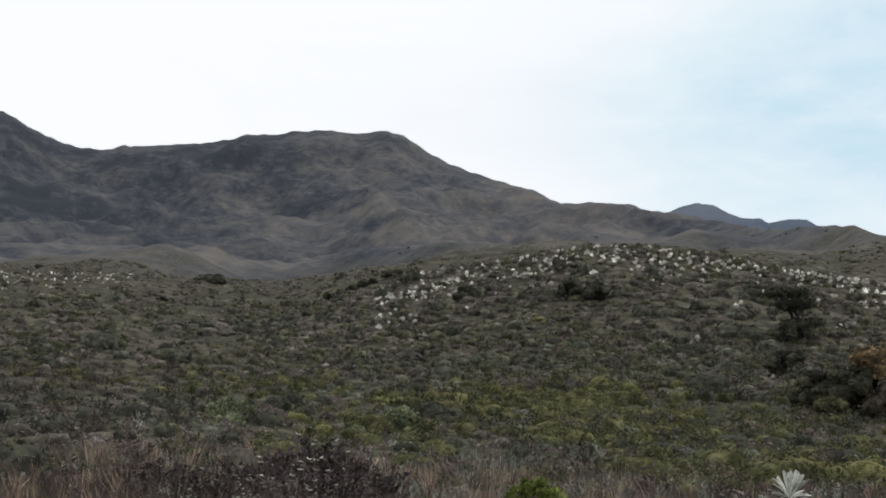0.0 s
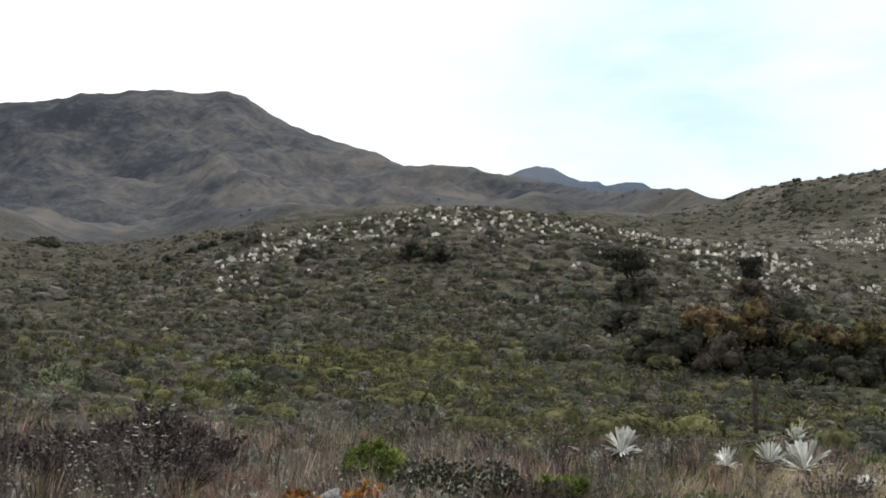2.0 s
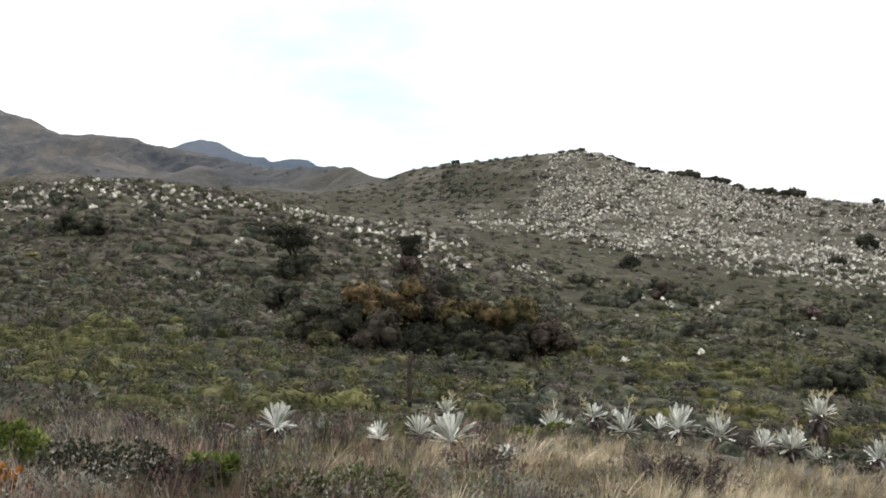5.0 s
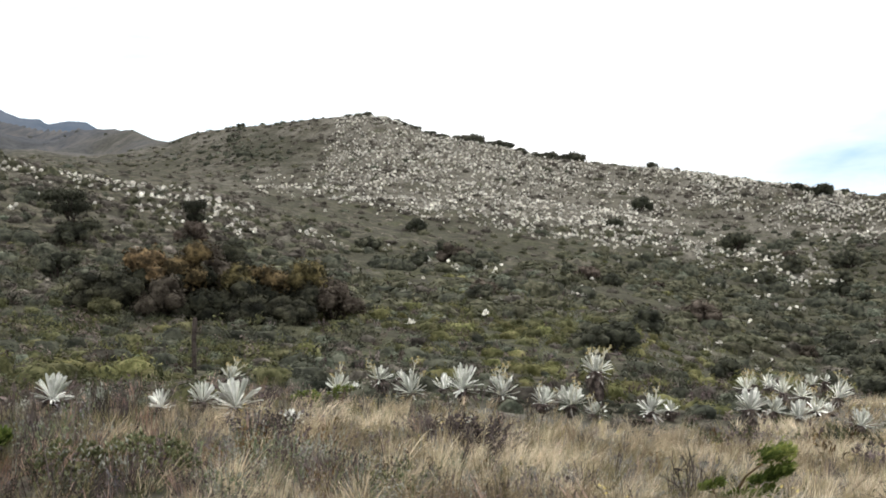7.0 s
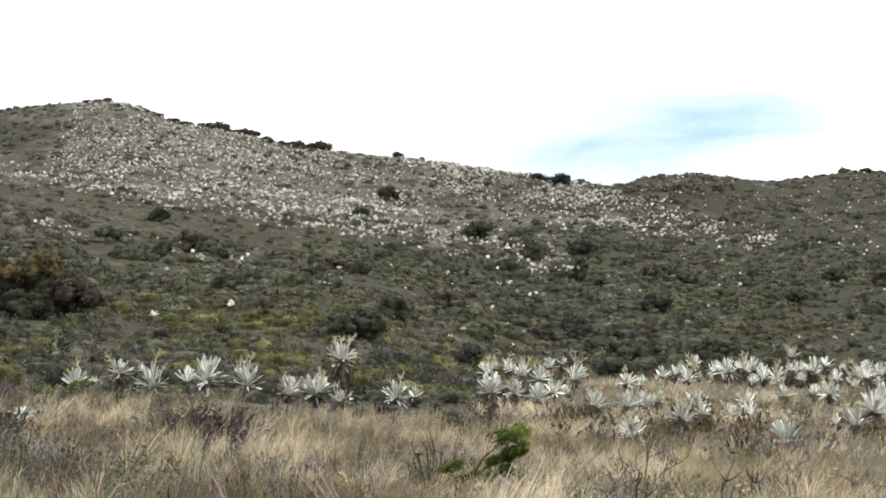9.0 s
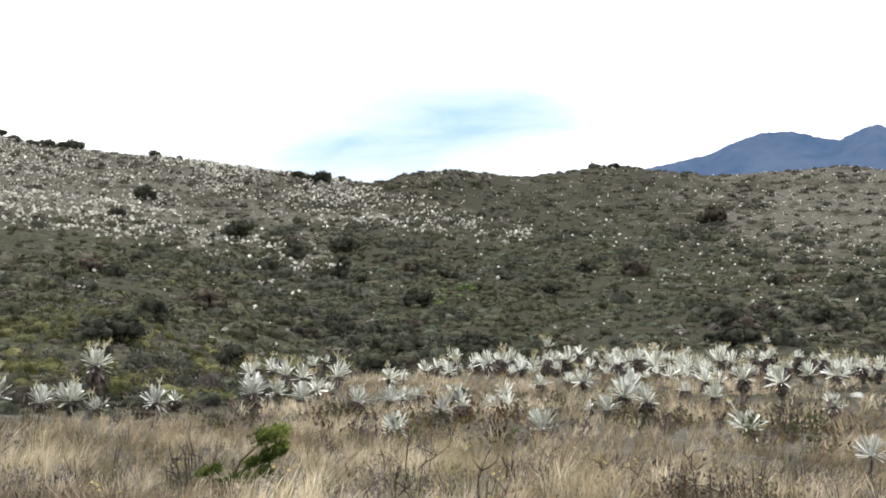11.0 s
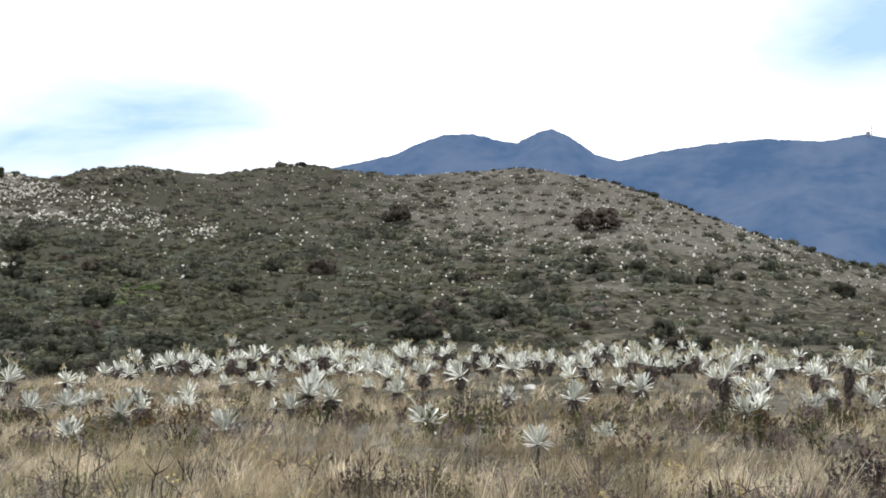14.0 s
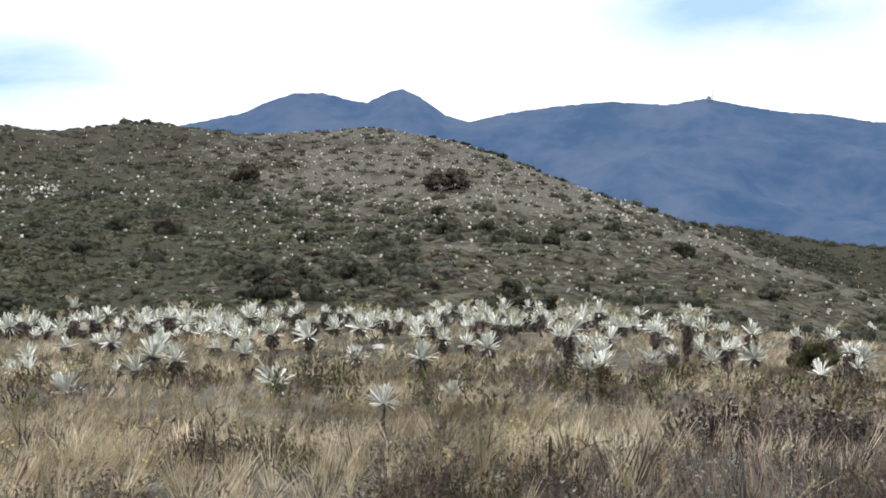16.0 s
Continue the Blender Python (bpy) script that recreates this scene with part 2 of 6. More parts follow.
FLOWER = material("yellow_flower", [(0.24, 0.20, 0.10), (0.44, 0.37, 0.20)], scale=12, fine=80, bump=0.1, randomly=0.2)
STALK = material("pale_stalk", [(0.44, 0.43, 0.34), (0.60, 0.58, 0.48)], scale=12, fine=80, bump=0.1)
TWIG = material("bare_twig", [(0.032, 0.027, 0.024), (0.085, 0.070, 0.062)], scale=8, fine=60, bump=0.3)
GREEN = material("fresh_leaf", [(0.056, 0.078, 0.020), (0.130, 0.165, 0.044), (0.245, 0.28, 0.085)], scale=3.0, fine=20.0, bump=0.0, island=0.4, thin=0.25)
RUST = material("rusty_leaf", [(0.055, 0.039, 0.020), (0.115, 0.077, 0.038), (0.19, 0.13, 0.064)], scale=0.6, fine=8.0, bump=0.0, island=0.4, thin=0.15)
PALE_GREEN = material("pale_green_leaf", [(0.07, 0.085, 0.05), (0.14, 0.165, 0.095), (0.24, 0.27, 0.17)], scale=1.0, fine=12.0, bump=0.0, island=0.4, thin=0.2)
SEDGE = material("green_brown_grass", [(0.11, 0.098, 0.052), (0.22, 0.195, 0.107), (0.39, 0.34, 0.21)], scale=0.7, fine=12.0, bump=0.0, island=0.4, thin=0.25)
ORANGE = material("orange_leaf", [(0.13, 0.062, 0.016), (0.26, 0.13, 0.035), (0.40, 0.22, 0.06)], scale=4.0, fine=30.0, bump=0.0, island=0.4, thin=0.2)
PINKISH = material("reddish_grass", [(0.16, 0.10, 0.075), (0.31, 0.215, 0.165), (0.48, 0.365, 0.295)], scale=0.8, fine=14.0, bump=0.0, island=0.4, thin=0.25)
HEATHER = material("heather", [(0.060, 0.045, 0.043), (0.118, 0.093, 0.090), (0.215, 0.18, 0.174)], scale=0.6, fine=9.0, bump=0.0, island=0.45, thin=0.15)
ROSETTE = material("silver_rosette", [(0.45, 0.465, 0.40), (0.74, 0.755, 0.69), (0.91, 0.915, 0.88)], rough=0.7, scale=3.0, fine=30.0, bump=0.1, island=0.46, thin=0.1)
WITHERED = material("withered_leaf", [(0.13, 0.115, 0.10), (0.24, 0.22, 0.195), (0.36, 0.34, 0.31)], scale=5.0, fine=50.0, bump=0.2, island=0.4)
MOUND_OLIVE = material("olive_mound", [(0.034, 0.037, 0.017), (0.080, 0.082, 0.039), (0.146, 0.143, 0.076)], scale=2.2, fine=11.0, bump=0.55, tint=0.28, island=0.12, thin=0.14)
MOUND_DARK = material("dark_mound", [(0.029, 0.032, 0.025), (0.058, 0.062, 0.046), (0.102, 0.105, 0.077)], scale=2.2, fine=11.0, bump=0.55, tint=0.28, island=0.12, thin=0.14)
MOUND_BROWN = material("brown_mound", [(0.036, 0.032, 0.027), (0.079, 0.072, 0.060), (0.143, 0.130, 0.110)], scale=2.2, fine=11.0, bump=0.55, tint=0.28, island=0.12, thin=0.14)
MOUND_PALE = material("pale_tussock", [(0.075, 0.068, 0.056), (0.150, 0.137, 0.114), (0.235, 0.216, 0.182)], scale=2.6, fine=13.0, bump=0.9, tint=0.35, island=0.15, thin=0.12)
MOUND_LIME = material("yellow_green_mound", [(0.052, 0.054, 0.020), (0.105, 0.106, 0.045), (0.18, 0.172, 0.082)], scale=2.4, fine=12.0, bump=0.8, tint=0.35, island=0.12, thin=0.15)
MOUND_GREEN = material("grey_green_mound", [(0.040, 0.047, 0.034), (0.084, 0.095, 0.070), (0.150, 0.160, 0.122)], scale=2.6, fine=13.0, bump=0.8, tint=0.35, island=0.15, thin=0.12)
SHRUB_DARK = material("dark_shrub_leaf", [(0.024, 0.026, 0.020), (0.049, 0.052, 0.038), (0.090, 0.092, 0.065)], scale=2.0, fine=11.0, bump=0.9, randomly=0.3, thin=0.08)
SHRUB_OLIVE = material("olive_shrub_leaf", [(0.020, 0.022, 0.012), (0.046, 0.048, 0.025), (0.092, 0.092, 0.048)], scale=2.0, fine=11.0, bump=0.9, randomly=0.3, thin=0.08)
SHRUB_BROWN = material("brown_shrub_leaf", [(0.032, 0.026, 0.021), (0.070, 0.058, 0.046), (0.13, 0.110, 0.090)], scale=2.0, fine=11.0, bump=0.9, randomly=0.3, thin=0.08)
RUST_TOP = material("rust_top_leaf", [(0.026, 0.022, 0.014), (0.082, 0.060, 0.033), (0.205, 0.147, 0.078)], scale=2.6, fine=12.0, bump=0.9, randomly=0.25, thin=0.12)
GOLD_TOP = material("golden_olive_leaf", [(0.024, 0.022, 0.013), (0.082, 0.069, 0.034), (0.205, 0.166, 0.080)], scale=2.6, fine=12.0, bump=0.9, randomly=0.25, thin=0.12)
DIM_HEATHER = material("dim_heather", [(0.036, 0.029, 0.028), (0.074, 0.061, 0.058), (0.14, 0.117, 0.112)], scale=1.2, fine=12.0, bump=0.5, island=0.45, thin=0.1)
MOUND_FERN = material("fern_mound", [(0.040, 0.058, 0.022), (0.085, 0.118, 0.045), (0.15, 0.19, 0.080)], scale=2.2, fine=11.0, bump=0.55, tint=0.3, island=0.15, thin=0.15)
YELLOW = material("bright_yellow_flower", [(0.42, 0.33, 0.10), (0.62, 0.52, 0.20)], scale=9.0, fine=40.0, bump=0.0, island=0.2)
LAVENDER = material("lavender_grey_leaf", [(0.085, 0.078, 0.085), (0.16, 0.15, 0.16), (0.27, 0.255, 0.265)], scale=0.9, fine=10.0, bump=0.0, island=0.4, tint=0.25, thin=0.12)
THICKET_DARK = material("thicket_leaf", [(0.013, 0.014, 0.011), (0.030, 0.031, 0.022), (0.066, 0.066, 0.044)], scale=1.8, fine=12.0, bump=0.9, randomly=0.3, thin=0.08)
GREY_STONE = material("grey_stone", [(0.15, 0.155, 0.165), (0.24, 0.245, 0.25), (0.34, 0.34, 0.34)], scale=6.0, fine=50.0, bump=0.5)
HILL_OLIVE = material("dull_olive_mound", [(0.032, 0.034, 0.021), (0.070, 0.071, 0.046), (0.128, 0.125, 0.085)], scale=2.2, fine=11.0, bump=0.55, tint=0.3, island=0.12, thin=0.14)
MASTS = material("painted_steel", [(0.16, 0.18, 0.21), (0.24, 0.26, 0.29)], scale=0.2, fine=2.0, bump=0.0)
STONE = material("pale_stone", [(0.34, 0.335, 0.32), (0.50, 0.49, 0.46), (0.64, 0.62, 0.58)], scale=6.0, fine=50.0, bump=0.5)


# ---- ground ----
def pchip(xk, yk, x):
    """Smooth curve through (xk, yk) without overshoot."""
    h = np.diff(xk)
    d = np.diff(yk) / h
    m = np.zeros_like(yk)
    same = d[:-1] * d[1:] > 0
    w1, w2 = 2 * h[1:] + h[:-1], h[1:] + 2 * h[:-1]
    safe = np.where(same, (w1 + w2) / (w1 / np.where(same, d[:-1], 1) + w2 / np.where(same, d[1:], 1)), 0)
    m[1:-1], m[0], m[-1] = safe, d[0], d[-1]
    i = np.clip(np.searchsorted(xk, x) - 1, 0, len(h) - 1)
    t = (x - xk[i]) / h[i]
    return ((1 + 2 * t) * (1 - t) ** 2 * yk[i] + t * (1 - t) ** 2 * h[i] * m[i]
            + t * t * (3 - 2 * t) * yk[i + 1] + t * t * (t - 1) * h[i] * m[i + 1])


# Slopes of the land along a line of sight: bearing, degrees up at 8, 16, 27, 45, 70 and 110 m,
# at 35 and 70 hundredths of the way on to the crest, and the crest's distance.
SECTIONS = []


def section(bearing, *values):
    SECTIONS.append((bearing, *values))


section(-180, -10, -5.5, -3.3, -2.0, -1.3, -0.8, -0.3, 0.3, 600)
section(-120, -10, -6.0, -4.5, -3.5, -3.0, -2.5, -2.0, -1.5, 300)
section(-95, -14.6, -11.6, -9.6, -7.8, -7.7, -7.0, -6.5, -7.2, 300)
section(-92.5, -14.6, -11.6, -9.6, -7.7, -7.6, -6.4, -5.7, -6.6, 300)
section(-90, -14.6, -11.6, -9.6, -7.6, -7.5, -5.8, -4.85, -6.0, 300)
section(-87.5, -14.6, -11.6, -9.6, -7.5, -7.4, -5.2, -3.85, -5.0, 290)
section(-85, -14.6, -11.6, -9.6, -7.4, -7.4, -4.7, -3.1, -3.6, 250)
section(-83, -14.6, -11.6, -9.6, -7.4, -7.4, -4.6, -3.3, -2.7, 190)
section(-72, -14.5, -11.6, -9.5, -7.3, -7.4, -3.8, -1.9, 0.0, 230)
section(-60, -14.3, -11.4, -9.4, -7.4, -7.4, -3.7, -1.9, 0.0, 230)
section(-50, -14.2, -11.2, -9.2, -7.6, -7.3, -3.6, -2.0, -0.5, 200)
section(-38, -13.8, -10.4, -8.6, -6.3, -4.2, -2.0, -0.4, 1.0, 230)
section(-28, -13.5, -9.2, -7.7, -5.7, -3.4, -0.9, 0.9, 2.9, 260)
section(-19.4, -13.0, -8.6, -7.2, -5.3, -2.8, 0.9, 1.4, 2.4, 340)
section(-14, -12.6, -8.4, -7.0, -5.1, -2.4, 1.72, 2.0, 3.0, 520)
section(-8, -12.3, -8.2, -6.7, -4.9, -2.0, 2.38, 2.5, 3.6, 720)
section(-3, -12.2, -8.0, -6.5, -4.7, -2.1, 1.72, 2.3, 4.0, 850)
section(2, -12.0, -7.9, -6.3, -4.4, -2.2, 1.0, 2.1, 4.9, 900)
section(8, -11.5, -7.6, -5.9, -4.1, -2.2, -0.2, 1.6, 4.4, 900)
section(19, -11.5, -7.3, -5.4, -3.5, -1.6, 0.3, 2.2, 4.2, 900)
section(40, -12.0, -7.0, -5.0, -3.0, -1.2, 0.5, 2.2, 4.2, 900)
section(110, -10, -6.0, -4.0, -2.5, -1.5, -0.8, 0.3, 2.0, 800)
section(180, -10, -5.5, -3.3, -2.0, -1.3, -0.8, -0.3, 0.3, 600)
SECTIONS = np.array(SECTIONS)

# Skylines: bearing and degrees up.
EAST_RIDGE = [(-180, 1.0), (-120, -1.0), (-95, -3.6), (-90, -3.29), (-87.6, -2.86), (-84.4, -2.6), (-82.7, -1.95), (-80.2, -1.23),
              (-77.5, -0.2), (-75.7, 0.48), (-74.3, 0.9), (-72.1, 1.3), (-70.4, 1.54), (-68.1, 1.36), (-65, 1.2), (-62.5, 1.42),
              (-61.4, 1.6), (-60, 1.68), (-58.6, 1.44), (-56.8, 1.24), (-55.5, 1.35), (-53.6, 1.6), (-51.3, 1.38)]
MAIN_HILL = [(-50.2, 1.04), (-49.4, 1.08), (-47, 1.4), (-44.4, 1.75), (-41, 2.22), (-38.5, 2.42), (-35.8, 2.72), (-34.2, 3.1),
             (-33, 3.34), (-31, 3.6), (-29.5, 4.16), (-28.8, 4.42), (-27.5, 4.5), (-25.7, 4.35), (-23.6, 4.06), (-22, 3.88), (-20.3, 3.63)]
MOUNTAIN = [(-19.3, 3.22), (-18.6, 3.33), (-17.7, 3.74), (-16.2, 3.7), (-14, 3.66), (-12, 4.0), (-10.1, 4.38), (-8.9, 4.5), (-8.4, 4.72),
            (-6.8, 4.84), (-5.1, 4.8), (-4.05, 5.39), (-2.9, 5.67), (-1.65, 6.05), (-0.6, 6.42), (0.7, 7.04), (1.9, 7.88), (3.0, 8.0),
            (3.7, 7.84), (5.4, 7.99), (6.7, 7.91), (7.2, 7.75), (8.7, 7.74), (9.6, 7.45), (11, 7.26), (14.1, 7.07), (14.6, 6.9),
            (15.8, 6.91), (16.9, 7.22), (18, 7.77), (19.1, 8.35), (40, 9.0), (110, 4.0), (180, 1.0)]
SKYLINE = np.array(EAST_RIDGE + MAIN_HILL + MOUNTAIN)

AZ = np.concatenate([np.arange(-180, -100, 4.0), np.arange(-100, 28, 0.25), np.arange(28, 180.1, 4.0)])
AZ[-1] = 180.0
RAD = np.concatenate([[0.6], np.geomspace(2.0, 13.5, 24), np.geomspace(14, 331, 180), np.geomspace(334, 960, 120), np.geomspace(1000, 4800, 32)])


def flatness(az, r):
    """1 on the straw-grass flat that lies to the right, 0 on the slopes."""
    right = np.clip((-az - np.interp(r, [12, 15, 19], [13, 14, 23])) / 9, 0, 1)
    inner, outer = np.interp(-az, [13, 22, 34, 41, 44.5, 48, 50], [14, 17, 24, 21, 24, 38, 47]), np.interp(-az, [13, 22, 34, 41, 44.5, 48, 50], [17, 21, 28, 25, 29, 43, 52])
    heathy = 0.7 * np.clip((-az - 79) / 6, 0, 1) * np.clip((24 - r) / 5, 0, 1)
    return right * (1 - np.clip((r - inner) / (outer - inner), 0, 1)) * (1 - heathy)


def land():
    """Heights over the polar grid AZ x RAD, seen from the middle of the turn."""
    sky_el = np.interp(AZ, SKYLINE[:, 0], SKYLINE[:, 1])
    sky_el = sky_el + np.array([(0.05 * noise.noise((a * 2.1, 3.0, 1.0)) + 0.045 * noise.noise((a * 6.3, 5.0, 1.0))) * (1.6 if -18 < a < 30 else 0.35) for a in AZ])
    cols = [pchip(SECTIONS[:, 0], SECTIONS[:, k], AZ) for k in range(1, 10)]
    z = np.zeros((len(AZ), len(RAD)))
    a2, r2 = np.meshgrid(AZ, RAD, indexing="ij")
    rough = np.clip((r2 - 14) / 14, 0, 1) * (0.22 + 0.78 * np.clip((r2 - 55) / 50, 0, 1)) * np.clip((420 - r2) / 100, 0, 1) * (1 - flatness(a2, r2) * 0.92)
    for i, az in enumerate(AZ):
        rc = cols[8][i]
        r = np.array([0.0, 8, 16, 27, 45, 70, 110, 110 + 0.35 * (rc - 110), 110 + 0.7 * (rc - 110), rc])
        el = np.array([0.0] + [cols[k][i] for k in range(8)] + [sky_el[i]])
        h = EYE + r * np.tan(np.radians(el))
        h[0] = 0.0
        r = np.append(r, [rc * 1.12, rc * 1.6, 2 * rc + 300, 3 * rc + 900, 6000])
        top = h[-1]
        fall = 1 + 5 * math.exp(-((az + 85) / 28) ** 2)  # the land drops into a wide valley towards the blue range
        h = np.append(h, [top - 0.015 * rc, top * 0.75 - 0.07 * rc * fall - 3, top * 0.3 - 30 * fall, -45 * fall, -60 * fall])
        z[i] = pchip(r, h, RAD)
        for j, rr in enumerate(RAD):
            if rr < 3:
                continue
            x, y = -rr * math.sin(radians(az)), rr * math.cos(radians(az))
            v = (0.05 + 0.0022 * min(rr, 60)) * noise.fractal((x / 3.0, y / 3.0, 1.7), 1.0, 2.0, 2)
            if rough[i, j] > 0.02 and -101 < az < 29:
                hump = noise.fractal((x / 1.5, y / 1.5, 6.3), 0.8, 2.1, 3)
                v += rough[i, j] * (0.5 * abs(hump) + 0.3 * max(0.0, noise.noise((x / 3.3, y / 3.3, 8.8))))
            if rr > 40:
                crest = min(1.0, abs(rr - rc) / (0.16 * rc)) if rr < 1.2 * rc else 1.0
                far = min(1.0, (rr - 40) / 80) * (1.0 if rr < 300 else 1.6)
                v += crest * far * 0.9 * noise.fractal((x / 24.0, y / 24.0, 4.1), 1.0, 2.0, 3)
                if rr > 160 and rc > 300:
                    v += crest * min(1.0, max(0.0, rr - 280) / 300) * 24 * (noise.ridged_multi_fractal((x / 150.0, y / 150.0, 2.3), 0.95, 2.1, 5, 1.0, 2.0) - 1.5)
                v += 0.0006 * rr * noise.noise((x / (0.012 * rr), y / (0.012 * rr), 9.0))
            if 250 < rr < 560 and -8 < az < 29:  # a low spur in front of the mountain
                v += 9 * math.exp(-((rr - 405 - 45 * math.sin(az / 3.1)) / 52) ** 2) * min(1, (az + 8) / 6) * (0.8 + 0.3 * math.sin(az / 1.7))
            z[i, j] += v
            if rr < 1.3 * rc:  # nothing in front of the crest or just behind it stands above the skyline
                z[i, j] = min(z[i, j], EYE + rr * math.tan(radians(sky_el[i] - 0.02 - 0.53 * max(0.0, 1 - rr / rc) - (0.12 if rr < 0.97 * rc else 0.0) * abs(noise.noise((x / 30.0, y / 30.0, 5.5))))))
    z[-1] = z[0]
    return z


LAND = land()


def height(az, r):
    """Height of the ground at bearing az and distance r (arrays)."""
    i = np.clip(np.searchsorted(AZ, az) - 1, 0, len(AZ) - 2)
    j = np.clip(np.searchsorted(RAD, r) - 1, 0, len(RAD) - 2)
    u = (az - AZ[i]) / (AZ[i + 1] - AZ[i])
    v = np.clip((r - RAD[j]) / (RAD[j + 1] - RAD[j]), 0, 1)
    return ((LAND[i, j] * (1 - u) + LAND[i + 1, j] * u) * (1 - v) + (LAND[i, j + 1] * (1 - u) + LAND[i + 1, j + 1] * u) * v)


def spot(az, r):
    """Point of the ground at a bearing and a distance."""
    z = float(height(np.array([az]), np.array([r]))[0])
    return Vector((-r * math.sin(radians(az)), r * math.cos(radians(az)), z))


def flat_mesh(name, verts, faces, mat, smooth=False):
    """A mesh from arrays; faces all have the same number of corners."""
    me = bpy.data.meshes.new(name)
    verts, faces = np.asarray(verts, np.float32), np.asarray(faces, np.int32)
    n, k = faces.shape
    me.vertices.add(len(verts))
    me.vertices.foreach_set("co", verts.ravel())
    me.loops.add(n * k)
    me.loops.foreach_set("vertex_index", faces.ravel())
    me.polygons.add(n)
    me.polygons.foreach_set("loop_start", np.arange(0, n * k, k, dtype=np.int32))
    me.polygons.foreach_set("use_smooth", np.full(n, smooth))
    me.update(calc_edges=True)
    me.materials.append(mat)
    return me


def polar_sheet(azs, rads, z):
    a = np.radians(azs)[:, None]
    co = np.stack([-np.sin(a) * rads[None], np.cos(a) * rads[None], z], -1).reshape(-1, 3)
    nr = len(rads)
    i, j = np.meshgrid(np.arange(len(azs) - 1), np.arange(nr - 1), indexing="ij")
    q = (i * nr + j).ravel()
    return co, np.stack([q, q + 1, q + nr + 1, q + nr], -1)[:, ::-1]


co, quads = polar_sheet(AZ, RAD, LAND)


def cover(az, r, z):
    """Which plants cover the land, by zone: dry pale grass, olive heath, dark shrubs."""
    el = np.degrees(np.arctan2(z - EYE, r))
    x, y = -r * np.sin(np.radians(az)), r * np.cos(np.radians(az))
    wander = np.array([noise.fractal((a / 34, b / 34, 3.3), 0.9, 2.0, 4) if c < 420 else noise.fractal((a / 120, b / 120, 7.3), 0.9, 2.0, 4) for a, b, c in zip(x.ravel(), y.ravel(), r.ravel())]).reshape(x.shape)
    el = el + 1.5 * wander
    hill, left = (az < -20) & (r > 40), az > -20
    crest = np.interp(az, SKYLINE[:, 0], SKYLINE[:, 1])
    upper = np.clip((el - np.interp(az, [-80, -60, -45, -25], [-3.2, -2.2, -1.6, -0.2])) / 1.6, 0, 1)
    pale = hill * (0.1 + upper * 0.4 * np.interp(az, [-80, -68, -60, -50, -46], [1.3, 0.9, 0.3, 0.3, 0.8])) + left * (r > 60) * np.where(r > 300, 0.16 + 0.3 * np.clip((5 - az) / 7, 0, 1), 0.14) + flatness(az, r) * 0.55
    floor_el = np.interp(az, [-56, -49.2, -48.2, -45.5, -43.6, -40.4, -36.7, -32.2, -29.2, -25.7], [-1.0, -1.0, -3.0, -2.9, -2.2, -1.6, -1.0, -0.4, 0.0, 0.8])
    pale = np.maximum(pale, 0.62 * np.clip((el - floor_el) / 0.5, 0, 1) * np.clip((az + 52) / 3, 0, 1) * np.clip((-24.5 - az) / 2, 0, 1) * (r > 100))
    olive = np.clip((r - np.interp(az, [-16, -8], [13, 18])) / 7, 0, 1) * np.clip((66 - r) / 16, 0, 1) * np.clip((az + 44) / 14, 0, 1) * np.clip((8 - az) / 10, 0.15, 1) * 0.45 + hill * (0.1 + (1 - upper) * 0.34) * np.interp(az, [-80, -62, -46], [0.35, 0.7, 1])
    olive = olive * (1 - flatness(az, r)) + 0.14 * left * np.clip((7 - az) / 8, 0.2, 1)
    dark = hill * (0.12 + (1 - upper) * 0.36 + 0.5 * np.exp(-((az + 58) / 9) ** 2)) + left * (r < 300) * 0.34 + left * (r >= 300) * (0.35 + 0.3 * np.clip((el - 2.6) / 2, 0, 1))
    dark = np.maximum(dark, 0.95 * np.exp(-((az + 23.6) / 2.2) ** 2 - ((el - 1.5 * wander - 2.8) / 0.8) ** 2) * (r > 120))
    dry = np.clip((-az - 63 - 3 * wander) / 7, 0, 1) * (r > 52)
    pale = pale + dry * (0.02 + 0.14 * np.clip((el + 5) / 3, 0, 1))
    olive, dark = olive * (1 - 0.75 * dry), dark * (1 - 0.7 * dry)
    beyond = np.clip((-az - 84.5) / 1.5, 0, 1) * np.clip((r - 205) / 25, 0, 1)
    edge = np.clip((-az - 80) / 4, 0, 1) * np.exp(-((r - 160) / 26) ** 2) * (r < 190)
    pale, olive = np.maximum(pale * (1 - beyond), 0.75 * edge), olive * (1 - beyond) * (1 - edge)
    dark = np.maximum(dark, beyond) * (1 - edge)
    dark = dark * (1 - flatness(az, r))
    # the mountain: a dark slate-blue face to the west, a brown flank to the east, a paler line along the spur at its
    # foot
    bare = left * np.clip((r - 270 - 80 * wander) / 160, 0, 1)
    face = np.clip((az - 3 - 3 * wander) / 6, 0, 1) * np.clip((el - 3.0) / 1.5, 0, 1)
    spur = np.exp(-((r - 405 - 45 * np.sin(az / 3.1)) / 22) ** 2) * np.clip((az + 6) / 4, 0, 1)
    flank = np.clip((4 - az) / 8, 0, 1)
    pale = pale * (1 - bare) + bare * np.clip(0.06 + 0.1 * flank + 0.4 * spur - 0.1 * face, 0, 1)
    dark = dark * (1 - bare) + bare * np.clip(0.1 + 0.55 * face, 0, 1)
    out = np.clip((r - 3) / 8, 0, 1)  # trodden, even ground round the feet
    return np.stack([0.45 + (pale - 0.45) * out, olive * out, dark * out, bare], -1)


